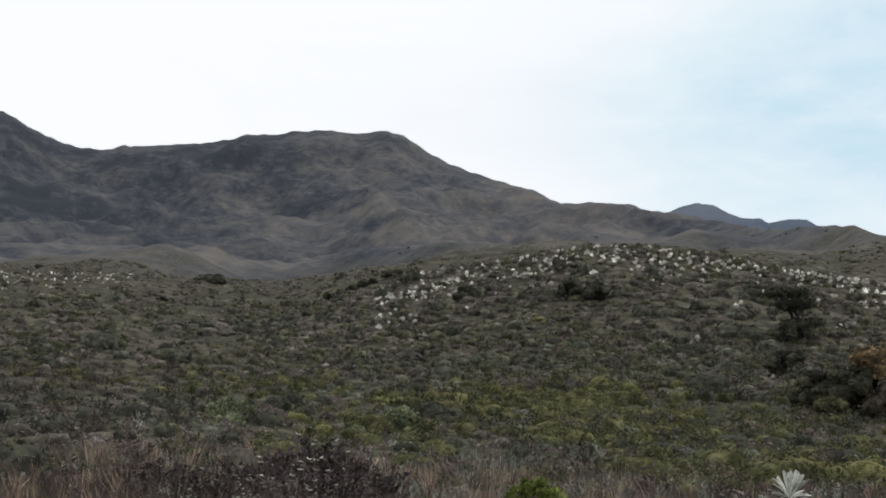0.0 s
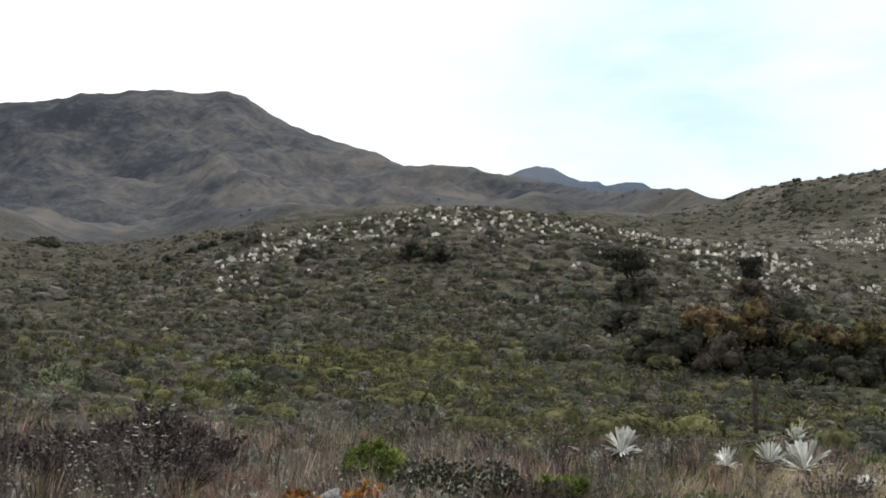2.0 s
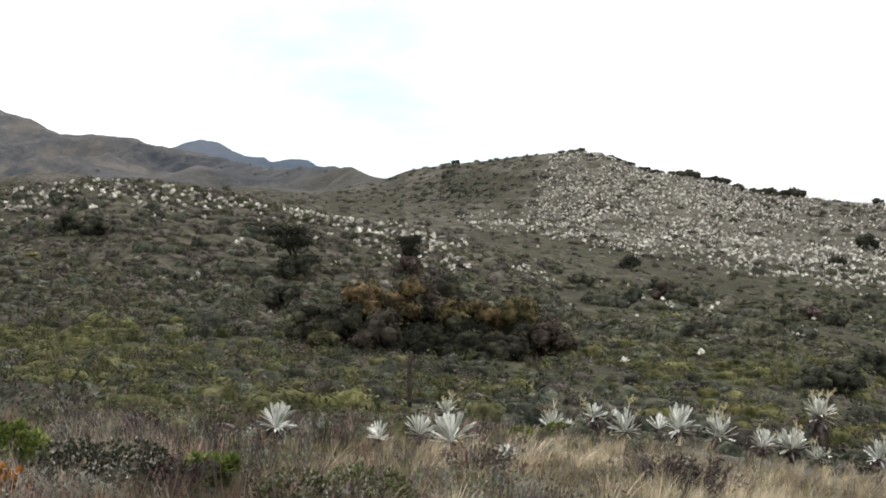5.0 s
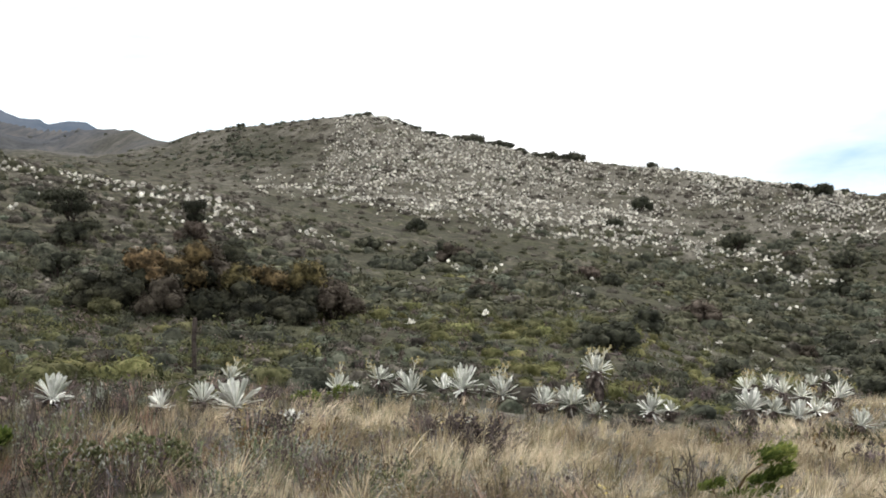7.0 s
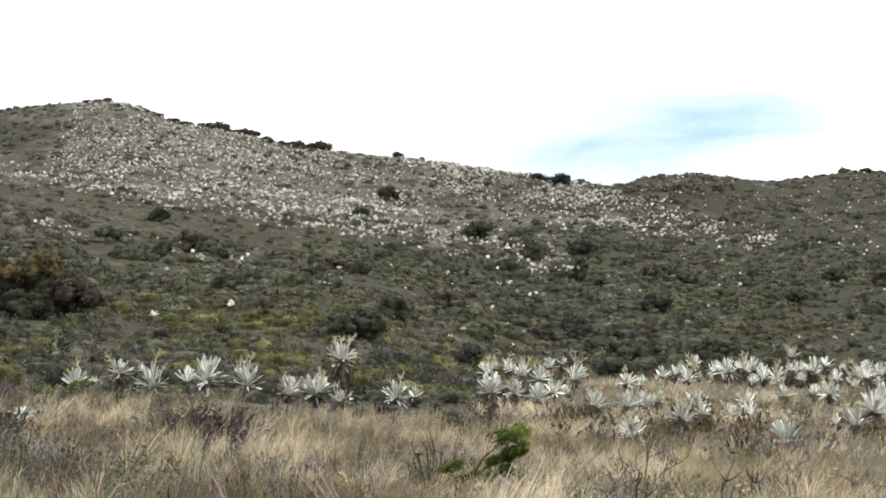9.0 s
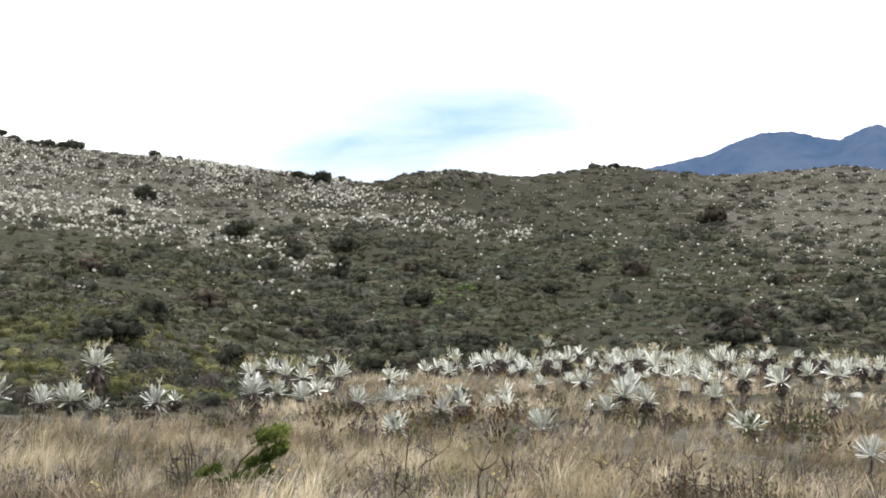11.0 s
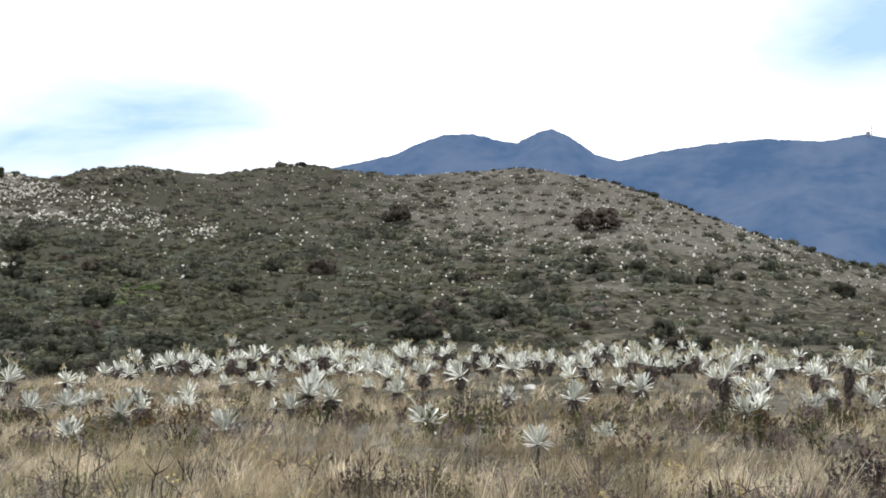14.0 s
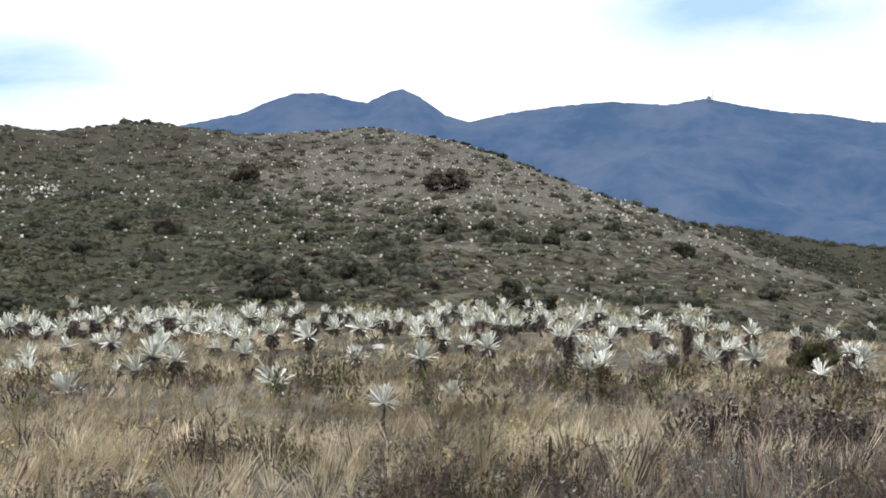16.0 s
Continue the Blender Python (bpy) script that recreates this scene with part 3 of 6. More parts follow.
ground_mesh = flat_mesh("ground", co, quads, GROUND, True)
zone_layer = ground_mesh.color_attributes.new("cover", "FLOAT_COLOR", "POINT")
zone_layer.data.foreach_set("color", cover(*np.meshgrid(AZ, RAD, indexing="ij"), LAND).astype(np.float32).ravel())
ground = new("ground", ground_mesh)
tagged(ground, "brown-green heath moor rising to rough hills", "ground", kind="structure")
hub = np.array([[0.0, 0, 0]] + [[-0.62 * math.sin(radians(a)), 0.62 * math.cos(radians(a)), 0.002] for a in range(0, 360, 30)])
hub_mesh = flat_mesh("standing", hub, [[0, i, i % 12 + 1] for i in range(1, 13)], GROUND)
hub_mesh.color_attributes.new("cover", "FLOAT_COLOR", "POINT").data.foreach_set("color", np.tile([0.45, 0.0, 0.0, 0.0], 13).astype(np.float32))
standing = new("ground", hub_mesh)
tagged(standing, "trodden earth underfoot on the moor", "ground", kind="structure")


# ---- far mountains ----
def far_range(name, pairs, dist, depth, low, mat, label, seed, amp):
    pairs = np.array(pairs)
    azs = np.arange(pairs[0, 0], pairs[-1, 0] + 0.01, 0.11)
    el = np.interp(azs, pairs[:, 0], pairs[:, 1])
    f = np.linspace(0, 1, 50)
    rads = dist - depth * f
    z = np.zeros((len(azs), len(f)))
    for i, az in enumerate(azs):
        top = dist * math.tan(radians(el[i])) + EYE
        foot = (dist - depth) * math.tan(radians(low)) + EYE
        for j, k in enumerate(f):
            x, y = -rads[j] * math.sin(radians(az)), rads[j] * math.cos(radians(az))
            v = noise.ridged_multi_fractal((x / (amp * 9), y / (amp * 9), seed), 1.0, 2.1, 5, 1.0, 2.0) - 1.2
            v = v * amp * min(1, k * 3.5) * (1 - k * 0.5)
            rough = 0.25 * amp * 0.1 * noise.noise((az * 3.0, k * 14, seed)) + 0.03 * amp * noise.noise((az * 11.0, 3, seed))
            z[i, j] = foot + (top - foot) * (1 - k) ** 1.25 + v + rough * (1 - k) ** 8
    co, quads = polar_sheet(azs, rads, z)
    ob = new(name, flat_mesh(name, co, quads, mat, True))
    return tagged(ob, label, "mountain", kind="structure")


def hazy(name, base, haze_glow, strength):
    """A far, dull slope whose surface emits blue, imitating the haze of kilometres."""
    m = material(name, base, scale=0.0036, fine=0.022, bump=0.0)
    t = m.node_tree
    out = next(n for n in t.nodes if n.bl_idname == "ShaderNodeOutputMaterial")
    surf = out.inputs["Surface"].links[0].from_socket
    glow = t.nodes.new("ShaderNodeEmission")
    glow.inputs["Color"].default_value, glow.inputs["Strength"].default_value = (*haze_glow, 1), strength
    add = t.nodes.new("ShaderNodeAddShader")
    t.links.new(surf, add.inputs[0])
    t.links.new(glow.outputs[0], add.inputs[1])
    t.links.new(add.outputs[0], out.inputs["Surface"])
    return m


FAR_EAST = [(-110, 1.2), (-100, 1.5), (-92, 1.85), (-90, 2.19), (-88.6, 2.25), (-86.7, 2.54), (-85.06, 2.88), (-83.4, 2.59), (-80.9, 2.74),
            (-78.7, 2.54), (-76.5, 2.23), (-74.7, 1.82), (-73.7, 2.09), (-72.45, 2.95), (-71.75, 3.24), (-71.2, 3.13), (-70.2, 2.63),
            (-69.5, 2.72), (-68.3, 3.03), (-67, 3.01), (-65.7, 2.57), (-64.8, 2.12), (-63.3, 1.8), (-61.8, 1.47), (-57, 0.4)]
FAR_NORTH = [(-19, 2.5), (-17, 3.3), (-16.2, 3.73), (-15.8, 3.98), (-15.0, 4.0), (-14.2, 3.84), (-13.9, 4.04), (-13.1, 4.08), (-12.5, 4.3),
             (-11.9, 4.66), (-11.1, 4.75), (-10.5, 4.6), (-9.8, 4.3), (-8, 3.0)]
# both ranges glow blue by emission, in place of haze in front of them
far_range("backdrop_mountains", FAR_EAST, 4600, 1900, -7.5, hazy("haze_glow_mountain", [(0.012, 0.016, 0.018), (0.049, 0.050, 0.050)], (0.070, 0.155, 0.328), 0.81),
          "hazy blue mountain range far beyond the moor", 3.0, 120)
far_range("backdrop_peaks", FAR_NORTH, 2600, 700, 1.0, hazy("haze_glow_peak", [(0.05, 0.055, 0.06), (0.09, 0.09, 0.095)], (0.075, 0.165, 0.31), 0.36),
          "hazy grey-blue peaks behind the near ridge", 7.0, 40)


# ---- scattering ----
rng = np.random.default_rng(11)
CELL_AZ = np.arange(-99, 27, 0.5) + 0.25
CELL_R = np.geomspace(6.5, 1000, 200)


def seen_weight():
    """How much of each cell of the ground shows from the place where the camera turns, in square metres across the view."""
    a, r = np.meshgrid(CELL_AZ, CELL_R, indexing="ij")
    el = np.arctan2(height(a.ravel(), r.ravel()).reshape(a.shape) - EYE, r)
    top = np.maximum.accumulate(el, axis=1)
    rise = np.zeros_like(el)
    rise[:, 1:] = np.maximum(0, el[:, 1:] - top[:, :-1])
    ring = np.gradient(CELL_R)[None] * r
    return np.radians(0.5) * (rise * r * r + 0.05 * ring * (r < 400)), np.degrees(el)


SEEN, ELEV = seen_weight()


def soft(x, lo, hi):
    return np.clip((np.asarray(x) - lo) / (hi - lo), 0, 1)


def blotch(x, y, size, seed):
    return np.array([noise.fractal((a / size, b / size, seed), 1.0, 2.0, 3) for a, b in zip(np.ravel(x), np.ravel(y))]).reshape(np.shape(x))


GA, GR = np.meshgrid(CELL_AZ, CELL_R, indexing="ij")
GX, GY = -GR * np.sin(np.radians(GA)), GR * np.cos(np.radians(GA))


def sow(weight, count):
    """Random places (bearing, distance) by cell weights."""
    p = weight.ravel() / weight.sum()
    k = rng.choice(len(p), size=count, p=p)
    i, j = np.unravel_index(k, weight.shape)
    az = CELL_AZ[i] + rng.uniform(-0.25, 0.25, count)
    step = CELL_R[1] / CELL_R[0]
    return az, CELL_R[j] * step ** rng.uniform(-0.5, 0.5, count)


def plant_out(name, kinds, az, r, size, mat, label, category, tilt=0.15, sink=0.03, stretch=0.25, lean=None, smooth=False):
    """ONE mesh of many plants: each place gets one of the template shapes, turned, tilted and scaled."""
    n = len(az)
    z = height(az, r)
    base = np.stack([-r * np.sin(np.radians(az)), r * np.cos(np.radians(az)), z - sink * size], -1)
    pick = rng.integers(0, len(kinds), n)
    own = rng.random(n)
    allv, allf, allt, off = [], [], [], 0
    for k, (tv, tf) in enumerate(kinds):
        m = np.where(pick == k)[0]
        if not len(m):
            continue
        th = rng.uniform(0, 2 * np.pi, len(m))
        c, s = np.cos(th), np.sin(th)
        v = np.repeat(tv[None], len(m), 0)
        v = np.stack([v[..., 0] * c[:, None] - v[..., 1] * s[:, None], v[..., 0] * s[:, None] + v[..., 1] * c[:, None], v[..., 2]], -1)
        tx, ty = rng.normal(0, tilt, (2, len(m)))
        if lean is not None:
            tx, ty = tx + lean[0], ty + lean[1]
        bend = 1.0 if lean is None else rng.uniform(0.2, 1.4, len(m))
        tx, ty = np.clip(tx * bend, -0.75, 0.75), np.clip(ty * bend, -0.75, 0.75)
        v[..., 0] += v[..., 2] * tx[:, None]
        v[..., 1] += v[..., 2] * ty[:, None]
        v = v * size[m][:, None, None]
        v[..., 2] *= 1 + rng.uniform(-stretch, stretch, len(m))[:, None]
        v = v + base[m][:, None]
        nv = tv.shape[0]
        allv.append(v.reshape(-1, 3))
        allt.append(np.repeat(own[m], nv))
        allf.append((tf[None] + (off + nv * np.arange(len(m)))[:, None, None]).reshape(-1, tf.shape[1]))
        off += nv * len(m)
    ob = new(name, flat_mesh(name, np.concatenate(allv), np.concatenate(allf), mat, smooth))
    ob.data.attributes.new("tint", "FLOAT", "POINT").data.foreach_set("value", np.concatenate(allt).astype(np.float32))
    return tagged(ob, label, category, kind="stuff")


def unit(v):
    return v / np.linalg.norm(v, axis=-1, keepdims=True)


def leaf_dome(n, leaf, seed, squash=0.75, narrow=0.3, inner=0.55, ball=False):
    """A ragged dome (or ball) of n leaf sprays, one pointed triangle each, 1 wide."""
    g = np.random.default_rng(seed)
    d = unit(g.normal(0, 1, (n, 3)) + [0, 0, 0.2])
    if not ball:
        d[:, 2] = np.abs(d[:, 2])
    turn = np.arctan2(d[:, 1], d[:, 0])
    lump = 1 + 0.22 * np.sin(3 * turn + seed) * (1 - d[:, 2]) + 0.14 * np.sin(7 * turn + 2 * seed)
    p = d * (g.uniform(inner, 1.0, n) * lump)[:, None] * 0.5
    p[:, 2] *= 2 * squash
    face = unit(d + g.normal(0, 0.45, (n, 3)) + [0, 0, 0.45])
    side = unit(np.cross(face, g.normal(0, 1, (n, 3))))
    out = np.cross(side, face)
    ln = leaf * g.uniform(0.6, 1.6, n)[:, None]
    v = np.stack([p - out * ln * 0.4 + side * ln * narrow, p - out * ln * 0.4 - side * ln * narrow, p + out * ln * 0.7], 1).reshape(-1, 3)
    return v, np.arange(3 * n).reshape(n, 3)


def lump(seed, around=9, rows=4, ball=False, wide=0.42, squash=0.5):
    """The leafy body of a shrub: an uneven dome (or ball), about 2 * wide across."""
    g = np.random.default_rng(seed)
    off = g.uniform(0, 40, 3)
    lowest = -0.9 if ball else -0.12
    v = [[0, 0, 1.0]]
    for k in range(1, rows + 1):
        s = 1 + (lowest - 1) * (k / rows) ** (1.0 if ball else 1.25)
        q = math.sqrt(max(0.0, 1 - s * s))
        for j in range(around):
            th = 2 * math.pi * (j + 0.5 * (k % 2)) / around
            v.append([q * math.cos(th), q * math.sin(th), s])
    v = np.array(v)
    swell = np.array([1 + 0.34 * noise.fractal(Vector(p * 1.5 + off), 0.9, 2.1, 3) for p in v])
    v = v * swell[:, None] * wide
    v[:, 2] *= squash / 0.5
    f = [[0, 1 + j, 1 + (j + 1) % around] for j in range(around)]
    for k in range(rows - 1):
        a, b = 1 + k * around, 1 + (k + 1) * around
        for j in range(around):
            j2 = (j + 1) % around
            f += [[a + j, b + j, b + j2], [a + j, b + j2, a + j2]]
    return v, np.array(f)


def mound(seed, sprays=40, leaf=0.14, squash=0.5, narrow=0.3, around=8, rows=3):
    """A low shrub 1 wide: a leafy body and ragged sprays that stand out of it."""
    v, f = lump(seed, around, rows, wide=0.38, squash=squash)
    w, h = leaf_dome(sprays, leaf, seed + 7, squash=squash, narrow=narrow, inner=0.8)
    return np.concatenate([v, w * [0.95, 0.95, 0.95]]), np.concatenate([f, h + len(v)])


def sprig_bush(stems, per, seed, short=0.06, long=0.13):
    """A heath bush, 1 wide: upright wiry stems set with small narrow leaves."""
    g = np.random.default_rng(seed)
    bits = []
    for k in range(stems):
        th, q = g.uniform(0, 2 * np.pi), np.sqrt(g.uniform(0, 1)) * 0.28
        root = np.array([np.cos(th) * q, np.sin(th) * q, 0.0])
        tip = root * g.uniform(1.5, 2.2) + [g.normal(0, 0.06), g.normal(0, 0.06), g.uniform(0.45, 0.95) * (1 - q)]
        w = unit(np.cross(tip - root, g.normal(0, 1, 3))) * 0.008
        bits.append(np.array([root - w, root + w, tip]))
        for j in range(per):
            s = 1 - 0.75 * g.uniform(0, 1) ** 1.5
            c = root + (tip - root) * s
            d = unit(unit(tip - root) + g.normal(0, 0.8, 3))
            f = unit(np.cross(d, g.normal(0, 1, 3)))
            ln = g.uniform(short, long)
            bits.append(np.array([c - f * ln * 0.26, c + f * ln * 0.26, c + d * ln]))
    v = np.concatenate(bits)
    return v, np.arange(len(v)).reshape(-1, 3)


def blade_tuft(n, seed, spread=0.5, droop=0.45, width=0.012, foot=0.12):
    """A tussock of n arching blades, 1 tall: three-part tapering strips."""
    g = np.random.default_rng(seed)
    th = g.uniform(0, 2 * np.pi, n)
    dirs = np.stack([np.cos(th), np.sin(th)], -1)
    length = g.uniform(0.55, 1.05, n)
    out = g.uniform(0.05, spread, n)
    root = dirs * (g.uniform(0, foot, n))[:, None]
    side = np.stack([-dirs[:, 1], dirs[:, 0], np.zeros(n)], -1)
    rows = []
    for s, w in ((0, 1.0), (0.6, 0.75)):
        xy = root + dirs * (out * (s * 0.5 + droop * s * s))[:, None]
        c = np.concatenate([xy, (length * (s - 0.22 * droop * s ** 3))[:, None]], -1)
        rows += [c - side * width * w, c + side * width * w]
    xy = root + dirs * (out * (0.5 + droop))[:, None]
    rows.append(np.concatenate([xy, (length * (1 - 0.3 * droop))[:, None]], -1))
    v = np.stack(rows, 1).reshape(-1, 3)
    q = np.arange(n)[:, None] * 5
    f = [q + t for t in ([0, 1, 3], [0, 3, 2], [2, 3, 4])]
    return v, np.concatenate(f, 0)


def joined_star(seed):
    """A few pale flower heads on thin stalks, 1 tall."""
    g = np.random.default_rng(seed)
    bits = []
    for k in range(4):
        c = np.array([g.normal(0, 0.18), g.normal(0, 0.18), g.uniform(0.7, 1.05)])
        bits.append(np.array([[c[0] * 0.3 - 0.008, c[1] * 0.3, 0], [c[0] * 0.3 + 0.008, c[1] * 0.3, 0], c]))
        for j in range(4):
            a = j * 1.57 + g.uniform(0, 1)
            d = np.array([math.cos(a), math.sin(a), g.uniform(-0.2, 0.7)]) * 0.055
            e = np.array([-math.sin(a), math.cos(a), 0.3]) * 0.026
            bits.append(np.array([c - e, c + e, c + d]))
    v = np.concatenate(bits)
    return v, np.arange(len(v)).reshape(-1, 3)


def rosette_far(n, seed):
    """A small silver rosette 1 wide: n broad leaves from one heart, over a few dead ones."""
    g = np.random.default_rng(seed)
    th = np.arange(n) * 2.39996 + g.uniform(0, 6)
    up = np.radians(np.linspace(78, -8, n) + g.normal(0, 7, n))
    d = np.stack([np.cos(th) * np.cos(up), np.sin(th) * np.cos(up), np.sin(up)], -1)
    side = np.stack([-np.sin(th), np.cos(th), np.zeros(n)], -1)
    o = np.array([0, 0, 0.16])
    ln = (0.5 * g.uniform(0.8, 1.1, n) * np.linspace(0.8, 1.0, n))[:, None]
    v = np.stack([o + d * ln * 0.6 + side * 0.12, o + d * ln, o + d * ln * 0.6 - side * 0.12], 1).reshape(-1, 3)
    q = 1 + np.arange(n)[:, None] * 3
    z = np.zeros_like(q)
    return np.concatenate([[o], v]), np.concatenate([np.concatenate([z, q, q + 1], 1), np.concatenate([z, q + 1, q + 2], 1)], 0)


# ---- heath and shrubs of the slopes ----
N_WIDE = blotch(GX, GY, 38, 1.3)
N_MID = blotch(GX, GY, 14, 5.2)
N_FINE = blotch(GX, GY, 5, 8.4)
N_TINY = blotch(GX, GY, 1.4, 2.2) * (GR < 60)
RIGHT = soft(-GA, np.interp(GR, [12, 15, 19], [13, 14, 23]), np.interp(GR, [12, 15, 19], [22, 23, 32]))
FLAT = flatness(GA, GR)
SLOPE = (1 - FLAT) * (GR > 16)
GREEN_PATCH = np.exp(-((GA + 23.6) / 2.2) ** 2 - ((ELEV - 2.8) / 0.8) ** 2) * (GR > 120)
UPPER = soft(ELEV, -1.6, 0.2) * (GA < -20) * (1 - GREEN_PATCH)
LOWER = (1 - soft(ELEV, -2.6, -0.6)) * (GA < -20)
GREENS = np.clip((13 - GA) / 12, 0.08, 1) * (1 - 0.3 * soft(-GA, 8, 14)) * (1 - soft(-GA, 30, 46)) * soft(GR, 14, 20) * (1 - soft(GR, 62, 84))

DOMES = [leaf_dome(60, 0.165, s, squash=0.5, inner=0.35) for s in range(6)]
SPRIGS = [sprig_bush(9, 6, s + 20, 0.1, 0.18) for s in range(8)]
FINE = [sprig_bush(14, 8, s + 40, 0.045, 0.095) for s in range(8)]


def grown(count, weight, lo, hi, r_scale=0.0):
    az, r = sow(weight, count)
    return az, r, (lo + (hi - lo) * rng.beta(1.3, 3.0, count)) * (1 + r_scale * np.clip(r - 250, 0, None) / 250)


HILL = SEEN * SLOPE * (GR < 320) * (GR > 58)
MOUNDS = [mound(s) for s in range(8)]
FLAT_MOUNDS = [mound(s + 30, sprays=34, leaf=0.15, squash=0.3, around=9, rows=3) for s in range(6)]
HOLLOW = np.exp(-((ELEV - np.interp(GA, [-53, -48.6, -46, -43.6, -41], [-2.0, -1.5, -1.05, -0.3, 0.3])) / np.interp(GA, [-50, -46, -43.6, -41], [0.65, 0.6, 0.68, 0.4])) ** 4) * soft(GA, -53, -50) * soft(-GA, 40.5, 42.5)
EAST = np.exp(-((GA + 57) / 10) ** 2)
KNOLL = (GA > -22) * (GR < 125)
WEST = np.interp(GA, [-80, -62, -46], [0.25, 0.5, 1])
SHADY = 0.85 * LOWER + 0.75 * EAST * (1 - 0.5 * UPPER)
DRY = soft(-GA, 68, 78) * (GR < 195)
BEYOND = soft(-GA, 84.5, 86) * (GR > 205)
for name, label, kinds, mat, count, weight, lo, hi in (
        ("pale_tussocks", "dry pale tussocks matting the upper slopes", FLAT_MOUNDS, MOUND_PALE, 2300, (0.12 + 0.9 * UPPER * (1 - 0.5 * EAST) + 0.3 * KNOLL + 0.4 * (GA > 0)) * (0.2 + soft(-N_WIDE, -0.3, 0.2)), 0.4, 1.2),
        ("brown_heath", "grey-brown heath shrubs on the slopes", MOUNDS, MOUND_BROWN, 3200, (0.35 + 0.4 * UPPER + 0.6 * KNOLL + 0.5 * (GA > 0)) * (0.12 + soft(N_WIDE + 0.3 * N_MID, -0.2, 0.2)), 0.5, 1.8),
        ("olive_heath", "rounded olive-green shrubs on the slopes", MOUNDS, HILL_OLIVE, 2700, (0.1 + 1.0 * GREENS + 0.75 * LOWER * WEST + 0.4 * KNOLL) * (1 - 0.7 * UPPER) * (0.1 + soft(-N_WIDE + 0.4 * N_MID, -0.2, 0.2)), 0.5, 1.9),
        ("dark_shrubs", "dark green rounded shrubs on the lower slopes", MOUNDS, MOUND_DARK, 2500, (0.06 + 0.9 * SHADY + 0.3 * KNOLL + 1.8 * GREEN_PATCH + 1.6 * BEYOND + 1.0 * HOLLOW) * (1 - 0.6 * UPPER) * (0.04 + soft(-N_MID - 0.4 * N_FINE, 0.0, 0.3)), 0.7, 3.3),
        ("grey_green_shrubs", "grey-green low shrubs on the slopes", FLAT_MOUNDS, MOUND_GREEN, 1100, (0.1 + 0.8 * SHADY + 0.5 * GREENS + 1.5 * GREEN_PATCH) * (1 - 0.6 * UPPER) * soft(N_FINE - 0.3 * N_MID, -0.15, 0.3), 0.7, 2.6),
        ("olive_mats", "wide low olive heath on the slopes", FLAT_MOUNDS, HILL_OLIVE, 1900, (0.15 + 1.0 * GREENS + 1.3 * LOWER * WEST + 0.6 * EAST) * (1 - 0.7 * UPPER) * (0.2 + soft(N_WIDE + 0.3 * N_MID, -0.3, 0.25)), 1.0, 3.2),
        ("brown_mats", "wide low grey-brown heath on the slopes", FLAT_MOUNDS, MOUND_BROWN, 1500, (0.3 - 0.15 * LOWER * WEST + 0.3 * UPPER + 0.2 * EAST + 0.5 * KNOLL + 0.4 * (GA > 0)) * (0.2 + soft(-N_WIDE - 0.3 * N_MID, -0.3, 0.25)), 1.0, 3.0),
        ("yellow_shrubs", "yellow-green low shrubs on the lower slopes", FLAT_MOUNDS, MOUND_LIME, 240, (0.05 + 0.6 * LOWER * WEST + 0.8 * GREENS) * (1 - UPPER) * (1 - 0.7 * soft(-GA, 46, 54)) * soft(N_FINE + 0.5 * N_MID, 0.1, 0.4), 0.4, 1.4)):
    az, r, size = grown(count, HILL * weight * (1 - 0.8 * BEYOND * (mat in (MOUND_PALE, HILL_OLIVE, MOUND_LIME, MOUND_GREEN))) * (1 - 0.5 * DRY * (mat is not MOUND_PALE)), lo, hi)
    plant_out(name, kinds, az, r, size, mat, label, "shrubs", tilt=0.12, sink=0.06, smooth=True)
KNOLL_SIDE = GR * (GR > 56) * (GR < 118) * (GA > -27) * (GA < 9)
for name, label, kinds, mat, count, weight, lo, hi in (
        ("knoll_heath", "grey-brown heath covering the knoll", MOUNDS, MOUND_BROWN, 750, 0.3 + soft(N_FINE, -0.2, 0.3), 0.5, 1.7),
        ("knoll_scrub", "dark scrub in the lee of the knoll", MOUNDS, MOUND_DARK, 280, (0.15 + soft(-N_FINE - 0.3 * N_MID, -0.05, 0.3)) * (1 + 1.5 * (GR < 86)), 0.6, 2.2),
        ("knoll_tussocks", "dull straw tussocks on the knoll", FLAT_MOUNDS, MOUND_PALE, 640, 0.2 + soft(N_MID - N_FINE, -0.1, 0.3), 0.5, 1.5),
        ("knoll_shrubs", "dull olive shrubs on the knoll", MOUNDS, HILL_OLIVE, 420, 0.2 + soft(N_MID + N_FINE, -0.1, 0.3), 0.5, 1.7)):
    az, r, size = grown(count, KNOLL_SIDE * weight, lo, hi)
    plant_out(name, kinds, az, r, size, mat, label, "shrubs", tilt=0.12, sink=0.06, smooth=True)
az, r, size = grown(260, SEEN * (GR > 300) * soft(N_WIDE, 0.0, 0.3), 0.8, 2.4)
plant_out("mountain_shrubs", DOMES, az, r, size, DARK, "dark low shrubs dotting the mountain", "shrubs")

# ---- silver rosettes of the hills ----
low = np.interp(GA, [-56, -54, -49.2, -48.2, -45.5, -43.6, -40.4, -36.7, -32.2, -29.2, -25.7, -23, -21], [-1.8, -1.6, -1.0, -3.3, -2.9, -2.2, -1.6, -1.0, -0.4, 0.0, 0.8, 1.0, 3])
high = np.interp(GA, [-56, -54, -50, -48.5, -47, -27, -25.5, -22], [-1.0, -0.5, 0.7, 1.2, 5, 5, 1.7, 1.5])
